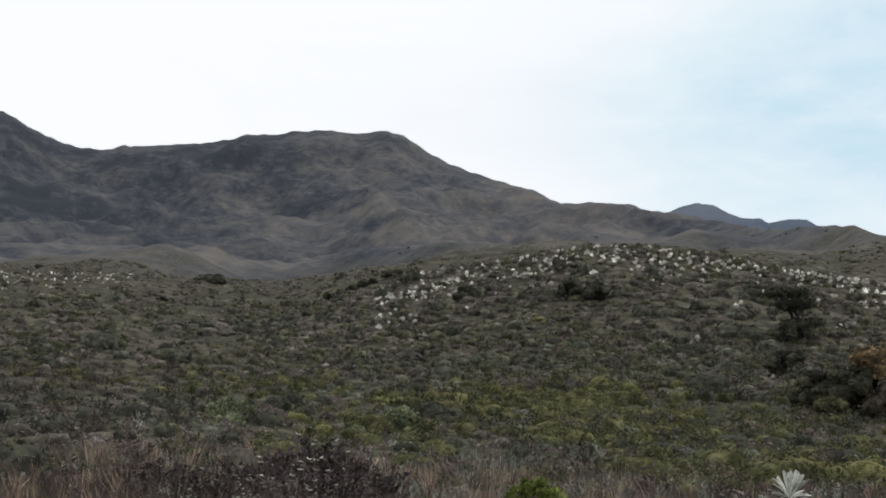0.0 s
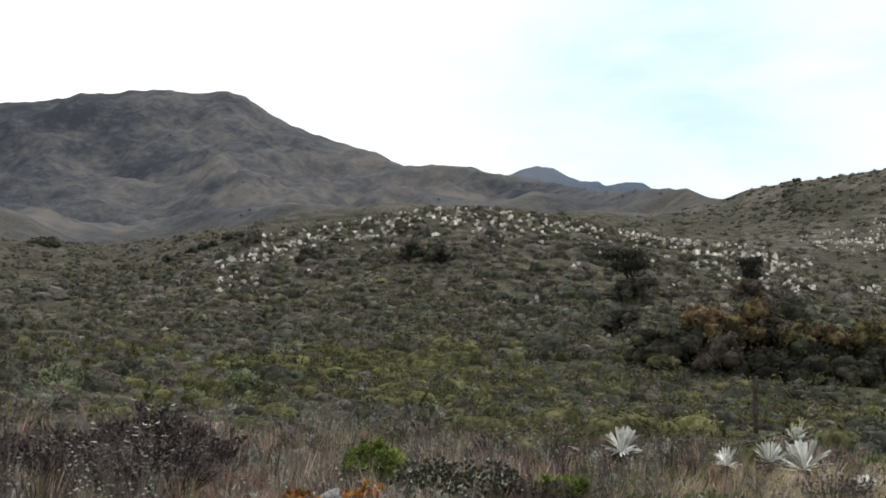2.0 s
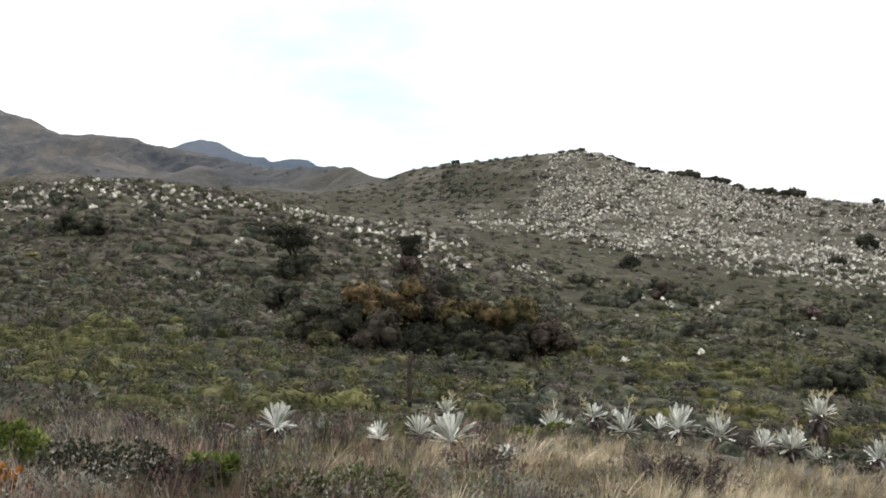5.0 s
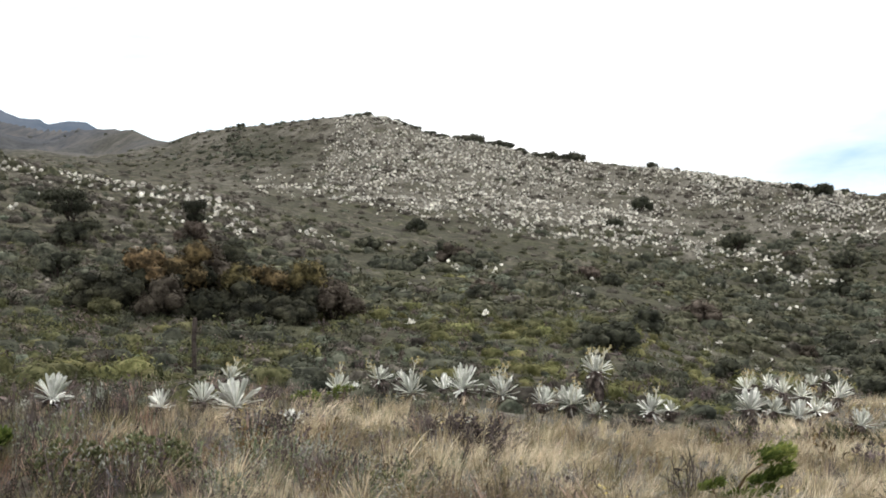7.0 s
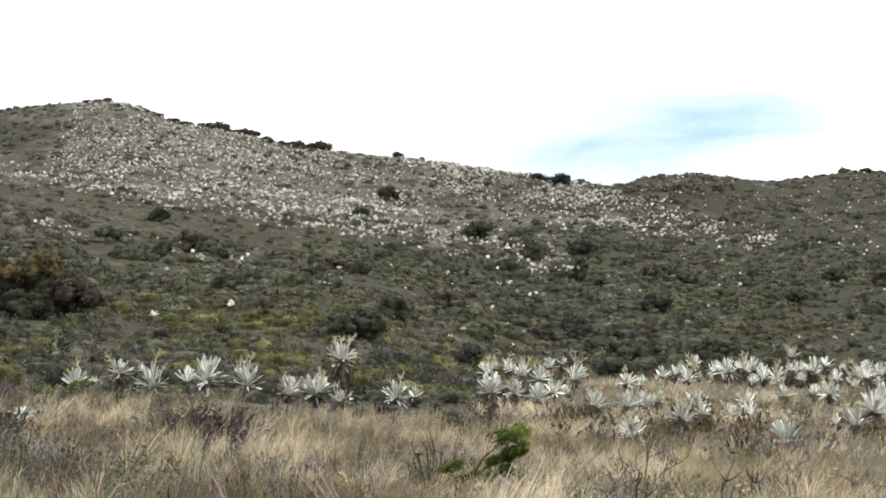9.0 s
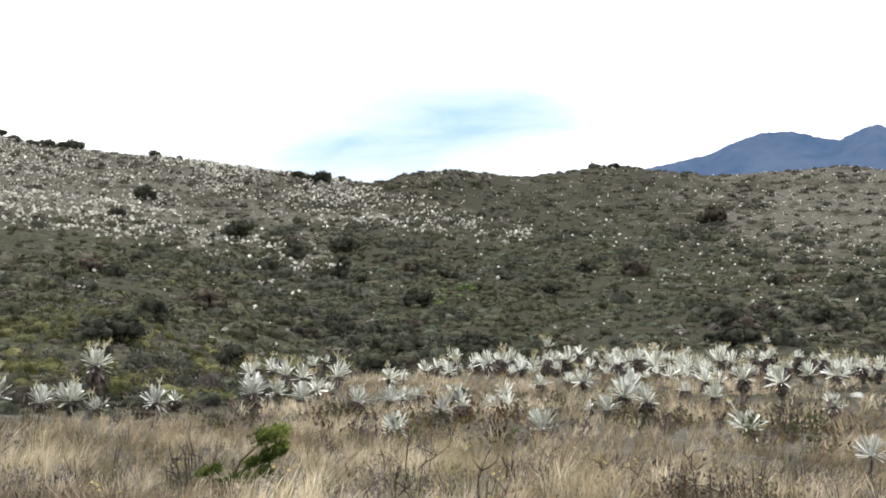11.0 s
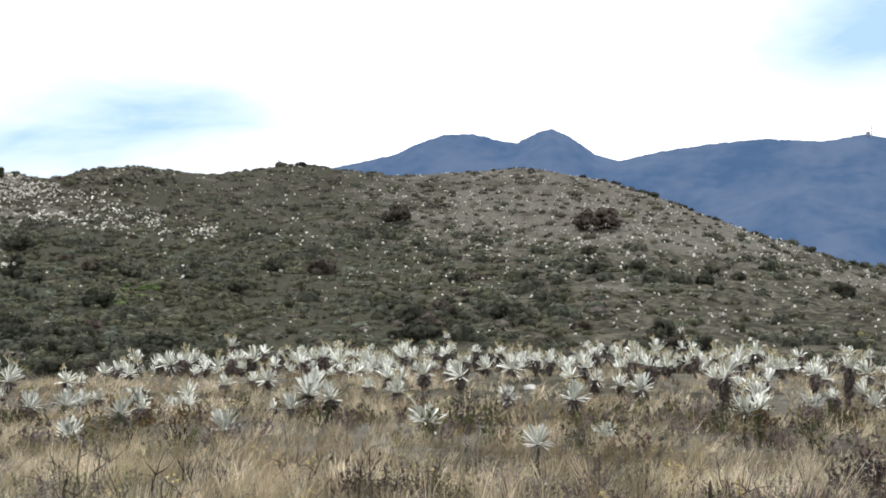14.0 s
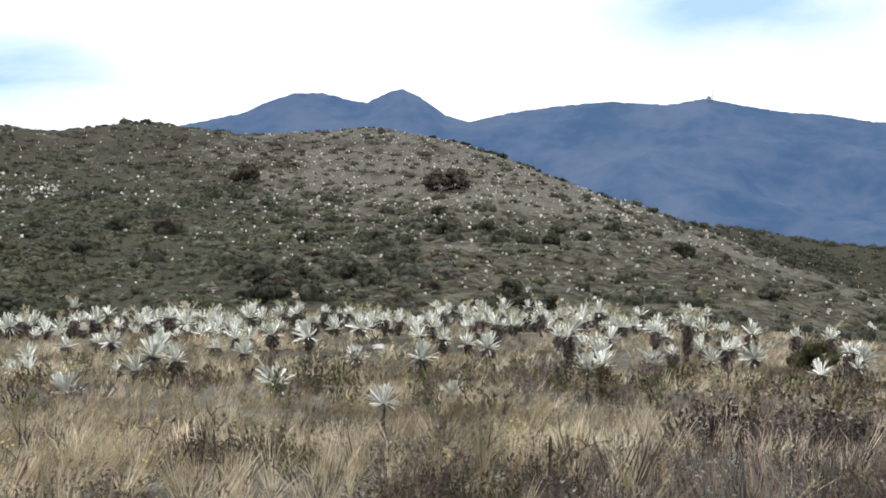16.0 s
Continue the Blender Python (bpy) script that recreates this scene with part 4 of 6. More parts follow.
band = (1 - GREEN_PATCH) * soft(ELEV, low - 0.15, low + 0.35) * (1 - soft(ELEV, high - 0.2, high + 0.3)) * (GA < -21) * (GA > -57) * (GR > 105)
band = band * (1 - 0.97 * HOLLOW) * (1 + 0.35 * (GA < -42) * (GA > -47.5) * soft(-ELEV, 1.4, 1.9))
band = band * (1 - 0.45 * soft(-GA, 50, 52)) * (1 + 0.9 * (GA < -42) * soft(ELEV, np.interp(GA, [-54.6, -49.8, -46, -42], [-1.5, -0.9, -0.5, 0.4]), np.interp(GA, [-54.6, -49.8, -46, -42], [-1.2, -0.6, -0.2, 0.7])))
thin_spot = 1 - 0.75 * soft(N_MID, 0.12, 0.4)
ROSETTES = [rosette_far(12, s) for s in range(6)]
az, r = sow(SEEN * band * thin_spot, 9500)
plant_out("hillside_rosettes", ROSETTES, az, r, 0.34 + 0.55 * rng.random(len(az)) ** 1.3, SILVER_FAR, "silver-white frailejon rosettes covering the hillside", "plants", sink=0.0, stretch=0.1)
knoll_top = np.interp(GA, [-24, -18.9, -15, -11.3, -8, -5, -2.7, -0.3, 2, 4.3], [0, 1.3, 1.8, 2.3, 2.64, 2.5, 2.0, 1.4, 0.4, -0.3])
band = soft(ELEV, knoll_top - 1.7, knoll_top - 0.6) * (GA > -23) * (GA < 3) * (GR > 80) * (GR < 118) * (0.25 + soft(N_MID, -0.3, 0.2))
az, r = sow(SEEN * band, 640)
plant_out("knoll_rosettes", ROSETTES, az, r, rng.uniform(0.42, 0.85, len(az)), SILVER_FAR, "silver-white frailejon rosettes along the knoll", "plants", sink=0.0, stretch=0.1)
spread = SLOPE * (GR > 45) * (GR < 280) * (GA < -26) * (1 - 0.9 * HOLLOW) * (1 - 0.55 * np.exp(-((GA + 57) / 6) ** 2)) * (0.08 + 1.0 * (GA < -52) * soft(ELEV, -4.5, -1.5) + 0.5 * soft(N_WIDE, 0.1, 0.4))
az, r = sow(SEEN * spread, 1900)
plant_out("scattered_rosettes", ROSETTES, az, r, rng.uniform(0.3, 0.72, len(az)), SILVER_FAR, "scattered silver frailejon rosettes among the heath", "plants", sink=0.0)

az, r = sow(SEEN * SLOPE * (GR > 62) * (GR < 200) * (GA < -61) * (0.35 + soft(N_MID, -0.2, 0.3)) * soft(-GA, 61, 66), 950)
plant_out("dry_slope_rosettes", ROSETTES, az, r, rng.uniform(0.24, 0.5, len(az)), SILVER_FAR, "small silver frailejon rosettes dotted over the dry slope", "plants", sink=0.0)
az, r = sow(SEEN * SLOPE * (np.abs(ELEV - 1.1) < 0.4) * (GA > 13.5) * (GR < 330), 260)
plant_out("far_rosettes", ROSETTES, az, r, rng.uniform(0.4, 0.8, len(az)), SILVER_FAR, "pale frailejon rosettes on a distant bank", "plants", sink=0.0)

# ---- heath of the near slope ----
THICK = [leaf_dome(130, 0.085, s + 160, squash=0.5, inner=0.4) for s in range(4)]
SCRUB = SLOPE * GR * (GR > 36) * (GR < 80) * np.exp(-((GA + 16.5) / 7) ** 2) * soft(N_FINE + 0.5 * N_TINY, -0.15, 0.3)
for label, mat, count in (("dark scrub below the knoll", DARK, 300), ("brown scrub below the knoll", HEATH, 150), ("olive scrub below the knoll", OLIVE, 90)):
    az, r, size = grown(count, SCRUB, 0.5, 1.7)
    plant_out("scrub", THICK, az, r, size, mat, label, "shrubs", tilt=0.2)
NEAR_MOUNDS = [mound(s + 50, sprays=130, leaf=0.085, squash=0.45, around=10, rows=4) for s in range(6)]
WET = soft(GR, np.interp(GA, [-16, -8], [15, 18]), np.interp(GA, [-16, -8], [17, 27]))
NEARBY = SLOPE * GR * (GR > 17) * (GR < 62) * (0.15 + soft(SEEN / GR, 0.0, np.quantile(SEEN / GR, 0.6)))
for name, label, mat, count, weight, lo, hi in (
        ("olive_mounds", "rounded olive-green shrubs on the near slope", MOUND_OLIVE, 620, WET * (0.08 + GREENS) * (0.1 + soft(N_MID + 0.6 * N_FINE, -0.2, 0.3)), 0.5, 1.5),
        ("brown_mounds", "rounded grey-brown heath on the near slope", MOUND_BROWN, 520, (1.1 - 0.75 * GREENS) * (0.2 + soft(N_FINE, -0.2, 0.25)), 0.4, 1.3),
        ("dark_mounds", "rounded dark shrubs on the near slope", MOUND_DARK, 420, 0.08 + soft(-N_MID - 0.6 * N_FINE, -0.05, 0.3) + 1.6 * np.exp(-((GA + 14.5) / 4) ** 2) * (GR > 36), 0.5, 1.6),
        ("lime_mounds", "yellow-green mounds on the near slope", MOUND_LIME, 150, (GR > 27) * soft(-GA, -8, -1) * (0.02 + GREENS) * soft(N_MID + N_FINE, 0.0, 0.35), 0.6, 1.7),
        ("grey_green_mounds", "grey-green leafy mounds on the near slope", MOUND_GREEN, 230, (0.25 + 0.75 * WET) * (0.1 + GREENS) * soft(N_TINY - N_FINE, -0.1, 0.4), 0.35, 1.0)):
    az, r, size = grown(count, NEARBY * weight, lo, hi)
    plant_out(name, NEAR_MOUNDS, az, r, size, mat, label, "shrubs", tilt=0.15, sink=0.06, smooth=True)
LOWS = [leaf_dome(40, 0.16, s + 130, squash=0.5, inner=0.2) for s in range(6)]
CLOSE_SLOPE = (1 - FLAT) * (GR > 15) * (GR < 44) * GR
for label, mat, count, weight in (("low olive heath between the bushes", OLIVE, 550, 0.1 + WET * GREENS * soft(N_TINY + N_FINE, -0.2, 0.3)), ("low brown heath between the bushes", HEATH, 600, 0.2 + soft(-N_TINY, -0.1, 0.3)),
                                  ("low pale heath between the bushes", PALE, 500, 0.1 + soft(N_TINY - N_FINE, 0.1, 0.4)), ("low pale green heath between the bushes", PALE_GREEN, 320, (0.3 + 0.7 * WET) * GREENS * soft(N_FINE - N_TINY, 0.1, 0.4))):
    az, r, size = grown(count, CLOSE_SLOPE * weight, 0.18, 0.55)
    plant_out("low_heath", LOWS, az, r, size, mat, label, "heath", tilt=0.2)
az, r, size = grown(75, SLOPE * GR * (GR > 30) * (GR < 64) * np.exp(-((GA + 39) / 7) ** 2) * soft(N_TINY + N_FINE, -0.1, 0.3), 0.6, 1.7)
plant_out("yellow_mounds", NEAR_MOUNDS, az, r, size, MOUND_LIME, "yellow-green grassy mounds on the lower slope", "shrubs", tilt=0.2, sink=0.06, smooth=True)
MIXED = SPRIGS[:3] + [leaf_dome(64, 0.13, s + 90, squash=0.45, inner=0.3) for s in range(5)]
NEAR_SLOPE = (1 - FLAT) * (GR > 16) * (GR < 78) * GR * (0.2 + soft(SEEN / GR, 0.0, np.quantile(SEEN / GR, 0.6)))
BROWNISH = (1 - 0.5 * GREENS)
for label, mat, count, weight, lo, hi in (
        ("brown wiry heath bushes on the near slope", HEATH, 950, BROWNISH * (0.2 + soft(N_FINE, -0.2, 0.25)), 0.3, 0.9),
        ("olive-green wiry heath bushes on the near slope", OLIVE, 1100, (0.3 + 0.7 * WET) * (0.15 + GREENS) * (0.03 + soft(N_MID + 0.6 * N_FINE, 0.05, 0.3)), 0.35, 0.95),
        ("dark green wiry heath bushes on the near slope", DARK, 600, 0.1 + soft(-N_MID - 0.6 * N_FINE, 0.0, 0.3), 0.4, 1.1),
        ("purple-grey wiry heath bushes on the near slope", HEATHER, 850, (0.1 + soft(-N_FINE - 0.5 * N_TINY, -0.1, 0.3)) * (1 + 1.5 * soft(GA, 2, 10)), 0.3, 0.8),
        ("grey-leaved wiry heath bushes on the near slope", GREY, 700, soft(N_WIDE - N_FINE, -0.1, 0.4), 0.2, 0.5),
        ("pale green leafy heath bushes on the near slope", PALE_GREEN, 420, (0.2 + GREENS) * soft(N_TINY + N_FINE, 0.1, 0.5), 0.2, 0.6)):
    az, r, size = grown(count, NEAR_SLOPE * weight, lo, hi)
    plant_out("heath_bushes", MIXED, az, r, size, mat, label, "shrubs", tilt=0.2)

# ---- foreground ----
TUFTS = [blade_tuft(15, s, width=0.009, spread=0.35 + 0.09 * s, droop=0.2 + 0.06 * s, foot=0.08 + 0.03 * s) for s in range(9)]
TUSSOCKS = [blade_tuft(34, s + 20, width=0.0052, spread=0.4 + 0.06 * s, droop=0.35 + 0.08 * s, foot=0.12) for s in range(7)]
WISPS = [blade_tuft(10, s + 40, spread=0.35, droop=0.25, width=0.014, foot=0.25) for s in range(5)]
FRONT = (GR > 6.5) * (GR < 54)
MIXED_FRONT = 1 - np.maximum(0.65 * soft(-GA, 60, 67) * (1 - soft(GR, 9.6, 11.6)), 0.6 * soft(-GA, 46, 50) * (1 - soft(GR, 8.0, 9.6)))
AREA = GR * GR
STRAWY = (FLAT + (0.5 * np.exp(-(GA / 2.5) ** 2) + 0.15 * np.exp(-((GA + 9) / 3) ** 2) + 1.0 * np.exp(-((GA + 20) / 4.5) ** 2)) * (GR < 13.5) + 0.12 * (1 - RIGHT) * (GR < 15) * soft(N_FINE, 0.1, 0.3)) * FRONT * (0.3 + soft(N_FINE, -0.35, 0.15)) * (0.12 + soft(N_TINY, -0.3, 0.2))
az, r = sow(AREA * STRAWY / (1 + GR / 10) ** 1.6 * (1 - 0.6 * (GR < 10.2) * soft(N_FINE, -0.1, 0.2)) * MIXED_FRONT, 7000)
plant_out("straw_grass", TUFTS, az, r, rng.uniform(0.09, 0.25, len(az)) * (1 + 0.6 * (rng.random(len(az)) < 0.15)), STRAW, "dry straw-coloured tussock grass bent by wind", "grass", lean=(0.2, -0.3), tilt=0.55)
az, r = sow(AREA * FLAT * FRONT * (GR < 24) * (0.03 + soft(N_FINE + 0.8 * N_TINY, 0.02, 0.35)) * MIXED_FRONT / (1 + GR / 10) ** 1.6, 2000)
plant_out("tall_straw_grass", TUSSOCKS, az, r, rng.uniform(0.2, 0.46, len(az)), STRAW, "tall feathery straw-coloured tussocks swept by wind", "grass", lean=(0.25, -0.3), tilt=0.4)
az, r = sow(AREA * (FLAT + 0.7 * (1 - RIGHT) * (GR < 20)) * (GR > 6.5) * (GR < 34) * (0.1 + soft(-N_TINY, -0.15, 0.25)) / (1 + GR / 10) ** 1.6, 3500)
plant_out("sedge_tufts", TUFTS, az, r, rng.uniform(0.1, 0.32, len(az)), SEDGE, "green-brown sedge tufts among the dry grass", "grass", lean=(0.15, -0.2), tilt=0.55)
BACK = [blade_tuft(9, s + 80, spread=0.7, width=0.02, foot=0.25) for s in range(6)]
az, r = sow(GR * (GR > 25) * (GR < 52) * FLAT * (0.25 + soft(N_FINE + N_TINY, -0.3, 0.3)), 5200)
plant_out("straw_grass", BACK, az, r, rng.uniform(0.14, 0.42, len(az)), STRAW, "dry straw-coloured grass between the frailejones", "grass", lean=(0.15, -0.2), tilt=0.5)
LEFT = (1 - RIGHT * 0.9 * (1 - 0.6 * soft(-GA, 78, 86))) * (GR > 6.5) * (GR < 24)
CLOSE = AREA / (1 + GR / 9) ** 2
az, r = sow(CLOSE * LEFT * (1 - 0.55 * np.exp(-((GA + 19) / 5) ** 2)), 4700)
tuft = np.array([noise.fractal((float(q * math.sin(radians(p)) / 2.2), float(q * math.cos(radians(p)) / 2.2), 6.1), 1.0, 2.0, 3) for p, q in zip(az, r)])
lot = rng.random(len(az)) + 0.9 * tuft - 0.5 * np.exp(-((az - 7.5) / 4) ** 2) * (r < 12) + 0.4 * np.exp(-(az / 2.5) ** 2) + 0.25 * np.exp(-((az + 20) / 5) ** 2)
for mat, which, label in ((HEATH, (lot >= 0.32) & (lot < 0.66), "grey-brown twiggy heath of the near heath"), (DIM_HEATHER, lot < 0.32, "purple-grey wiry heather of the near heath"), (PINKISH, (lot >= 0.66) & (lot < 0.92), "reddish dry stalks of the near heath"), (PALE, lot >= 0.92, "bleached pale twigs and stalks of the near heath")):
    plant_out("heath_twigs", WISPS, az[which], r[which], rng.uniform(0.12, 0.4, which.sum()), mat, label, "heath", tilt=0.35)
for label, mat, count, weight, lo, hi in (
        ("brown small-leaved bushes of the near heath", HEATH, 850, LEFT + 1.1 * FLAT * soft(-N_TINY, -0.1, 0.3), 0.15, 0.5),
        ("olive small-leaved bushes of the near heath", OLIVE, 430, LEFT * soft(GR, 10, 15) * 0.7 + 0.6 * FLAT * soft(-N_TINY + N_MID, 0.0, 0.3), 0.15, 0.42),
        ("dark small-leaved bushes of the near heath", DARK, 150, LEFT * soft(-N_FINE, -0.1, 0.3) + 0.15 * FLAT * soft(-N_TINY, 0, 0.3), 0.15, 0.4),
        ("purple-grey heather bushes of the near heath", HEATHER, 760, 0.7 * LEFT + FLAT * (0.6 + 2.2 * (GA < -77)) * soft(-N_TINY, 0.0, 0.3), 0.15, 0.45),
        ("rust-brown small bushes in the dry grass", RUST, 170, 0.3 * LEFT + FLAT * soft(-N_TINY, 0.1, 0.35), 0.15, 0.4),
        ("grey-leaved bushes of the near heath", GREY, 150, LEFT * (0.3 + soft(N_FINE, -0.1, 0.3)) * (0.5 + soft(-GA, -2, 6)) + 0.15 * FLAT, 0.12, 0.34)):
    az, r, size = grown(count, CLOSE * weight * (1 + 2.0 * (GR < 10.6)) * (1 + 1.9 * (1 - MIXED_FRONT)) * (GR > 6.5) * (GR < 26), lo, hi)
    plant_out("foreground_bushes", FINE, az, r, size, mat, label, "shrubs", tilt=0.2)
DEEP = FLAT * (GR > 18) * (GR < 30) * (GA < -42) * soft(-N_TINY + 0.5 * N_MID, -0.05, 0.25)
for label, mat, count in (("olive low shrubs between dry grass tufts", OLIVE, 130), ("dark brown low shrubs between dry grass tufts", HEATHER, 200), ("rusty low shrubs between dry grass tufts", RUST, 80), ("grey-green low shrubs between dry grass tufts", DARK, 60)):
    az, r, size = grown(count, GR * DEEP, 0.3, 0.75)
    plant_out("low_shrubs", SPRIGS, az, r, size, mat, label, "shrubs", tilt=0.2)
EDGE = GR * (GR > 8.6) * (GR < 12.5) * np.exp(-((GA + 24) / 7) ** 2)
for label, mat, count in (("purple-grey bushes at the edge of the grass", HEATHER, 50), ("pale green bushes at the edge of the grass", PALE_GREEN, 60), ("grey bushes at the edge of the grass", GREY, 45), ("reddish bushes at the edge of the grass", RUST, 20)):
    az, r, size = grown(count, EDGE, 0.2, 0.5)
    plant_out("edge_bushes", FINE, az, r, size, mat, label, "shrubs", tilt=0.2)
GREYISH = (1 - RIGHT) * (GR > 9.5) * (GR < 21) * GR * np.exp(-((GA + 4) / 11) ** 2)
az, r, size = grown(300, GREYISH * (0.2 + soft(N_TINY, -0.2, 0.3)), 0.15, 0.36)
plant_out("grey_sprigs", SPRIGS, az, r, size, GREY, "upright grey-leaved sprigs in the heath", "shrubs", tilt=0.2)
az, r = sow(GR * (1 - RIGHT) * (GR > 8.5) * (GR < 13.5) * (0.05 + soft(N_TINY, 0.0, 0.25)) * (GA > -24), 620)
plant_out("reddish_grass", TUFTS, az, r, rng.uniform(0.08, 0.26, len(az)), PINKISH, "reddish dry grass tufts in the heath", "grass", tilt=0.4)
az, r = sow(GR * (GR > 9.4) * (GR < 11.8) * (np.exp(-((GA - 1.6) / 1.6) ** 2) + 0.5 * np.exp(-((GA + 16) / 3) ** 2)), 75)
plant_out("reddish_grass", TUSSOCKS, az, r, rng.uniform(0.18, 0.34, len(az)), PINKISH, "feathery reddish dry tussocks in the heath", "grass", tilt=0.3)
PETALS = [joined_star(s) for s in range(3)]
az, r = sow(CLOSE * FLAT * (GR > 8.5) * (GR < 26) * soft(N_TINY + N_FINE, 0.0, 0.3), 110)
plant_out("yellow_flowers", PETALS, az, r, rng.uniform(0.2, 0.4, len(az)), YELLOW, "small yellow flower heads above the dry grass", "flowers", sink=0.0)
az, r, size = grown(170, CLOSE * FLAT * (GR > 8.2) * (GR < 17) * soft(-N_TINY, -0.05, 0.3), 0.14, 0.42)
plant_out("grey_cushions", FINE, az, r, size, LAVENDER, "lavender-grey cushion shrubs in the dry grass", "shrubs", tilt=0.2)
az, r = sow(CLOSE * (LEFT + 0.1 * FLAT) * (GR < 22) * (0.1 + soft(N_FINE, 0.05, 0.3)), 1000)
plant_out("pale_flowers", PETALS, az, r, rng.uniform(0.2, 0.36, len(az)), GREY, "tiny pale flower heads above the heath", "flowers", sink=0.0)


# ---- things ----
def part(name, me, parent, m=None, label=""):
    """One mesh object under a thing or a part."""
    ob = new(name, me)
    ob.parent = parent
    if m is not None:
        ob.matrix_basis = m
    if label:
        ob["label"] = label
    return ob


def thing(name, place, label, category, group="", turn=0.0):
    ob = new(name)
    ob.empty_display_size = 0.2
    ob.matrix_basis = Matrix.Translation(place) @ Matrix.Rotation(turn, 4, "Z")
    return tagged(ob, label, category, group)


def joined(pieces):
    """Joins (verts, triangles) pieces."""
    vs, fs, off = [], [], 0
    for v, f in pieces:
        vs.append(np.asarray(v, float))
        fs.append(np.asarray(f) + off)
        off += len(v)
    return np.concatenate(vs), np.concatenate(fs)


def tube(points, radii, sides=6):
    """A tapered, bent limb through points, as triangles."""
    pts = np.asarray(points, float)
    v, f = [], []
    for i, p in enumerate(pts):
        d = unit(pts[min(i + 1, len(pts) - 1)] - pts[max(i - 1, 0)])
        a = np.cross(d, [0.31, 0.12, 0.94] if abs(d[2]) < 0.9 else [1, 0, 0])
        a = unit(a)
        b = np.cross(d, a)
        for k in range(sides):
            th = 2 * np.pi * k / sides
            v.append(p + radii[i] * (np.cos(th) * a + np.sin(th) * b))
    for i in range(len(pts) - 1):
        for k in range(sides):
            p, q = i * sides + k, i * sides + (k + 1) % sides
            f += [[p, q, q + sides], [p, q + sides, p + sides]]
    n = len(v)
    v += [pts[0], pts[-1]]
    e = (len(pts) - 1) * sides
    for k in range(sides):
        f += [[n, (k + 1) % sides, k], [n + 1, e + k, e + (k + 1) % sides]]
    return np.array(v), np.array(f)


def leaf_shape(width, curl, fold, seed):
    """A woolly strap leaf, 1 long along y, folded along the midrib and curling."""
    g = np.random.default_rng(seed)
    v, f = [], []
    stations = [(0.0, 0.3), (0.25, 0.52), (0.55, 0.88), (0.84, 1.0), (0.96, 0.68)]
    for s, w in stations:
        z = curl * s * s
        w = w * width * 0.5 * g.uniform(0.94, 1.06)
        v += [[-w, s, z + fold * w], [0, s, z - 0.1 * w], [w, s, z + fold * w]]
    v.append([0, 1.0, curl * 1.0])
    for i in range(len(stations) - 1):
        a = 3 * i
        for c in (0, 1):
            f += [[a + c, a + c + 1, a + c + 4], [a + c, a + c + 4, a + c + 3]]
    a = 3 * (len(stations) - 1)
    f += [[a, a + 1, a + 3], [a + 1, a + 2, a + 3]]
    v = np.array(v)
    # a thin underside, so that the leaf has thickness
    under = v - [0, 0, 0.012]
    n = len(v)
    rim = [0] + [3 * i for i in range(1, 5)] + [n - 1] + [3 * i + 2 for i in range(4, -1, -1)]
    f2 = [[q[0] + n, q[2] + n, q[1] + n] for q in f]
    f3 = []
    for p, q in zip(rim, rim[1:]):
        f3 += [[p, p + n, q + n], [p, q + n, q]]
    return np.concatenate([v, under]), np.array(f + f2 + f3)


LEAF_SHAPES = [leaf_shape(0.150, 0.14, 0.4, 1), leaf_shape(0.132, -0.12, 0.35, 2), leaf_shape(0.162, 0.05, 0.45, 3), leaf_shape(0.136, -0.26, 0.3, 4)]
LEAF_MESHES = [flat_mesh("leaf", v, f, SILVER, True) for v, f in LEAF_SHAPES]


def leaf_poses(n, seed, open_to=-10.0):
    """Poses of n leaves of a rosette 1 wide: inner ones upright, outer ones spreading and drooping."""
    g = np.random.default_rng(seed)
    out = []
    for i in range(n):
        f = i / (n - 1)
        up = 87 - (87 - open_to) * f ** 1.1 + g.normal(0, 13)
        turn = i * 137.5 + g.normal(0, 24)
        ln = 0.5 * (0.72 + 0.3 * math.sin(math.pi * min(1, 0.25 + f * 0.75))) * g.uniform(0.76, 1.1)
        out.append((pose(0, 0, 0, 0, 0, turn) @ pose(0, 0.03, 0.05 * (1 - f), up, g.normal(0, 12), 0) @ Matrix.Scale(ln, 4), int(g.integers(0, 4)) if f > 0.3 else 2 * int(g.integers(0, 2))))
    return out


def rosette_mesh(n, seed, open_to):
    bits = []
    for m, k in leaf_poses(n, seed, open_to):
        v, f = LEAF_SHAPES[k]
        top = len(v) // 2
        mm = np.array(m)
        rim = v[[0, 2, 6, 7, 8, 12, 14, top - 1]]
        bits.append((rim @ mm[:3, :3].T + mm[:3, 3], np.array([[0, 1, 3], [0, 3, 2], [1, 4, 3], [2, 3, 5], [3, 6, 5], [3, 4, 6], [5, 6, 7]])))
    return flat_mesh("rosette", *joined(bits), ROSETTE, True)


ROSETTE_MESHES = [rosette_mesh(30 + 2 * (s % 5), s, -4 + 8 * (s % 5)) for s in range(14)]


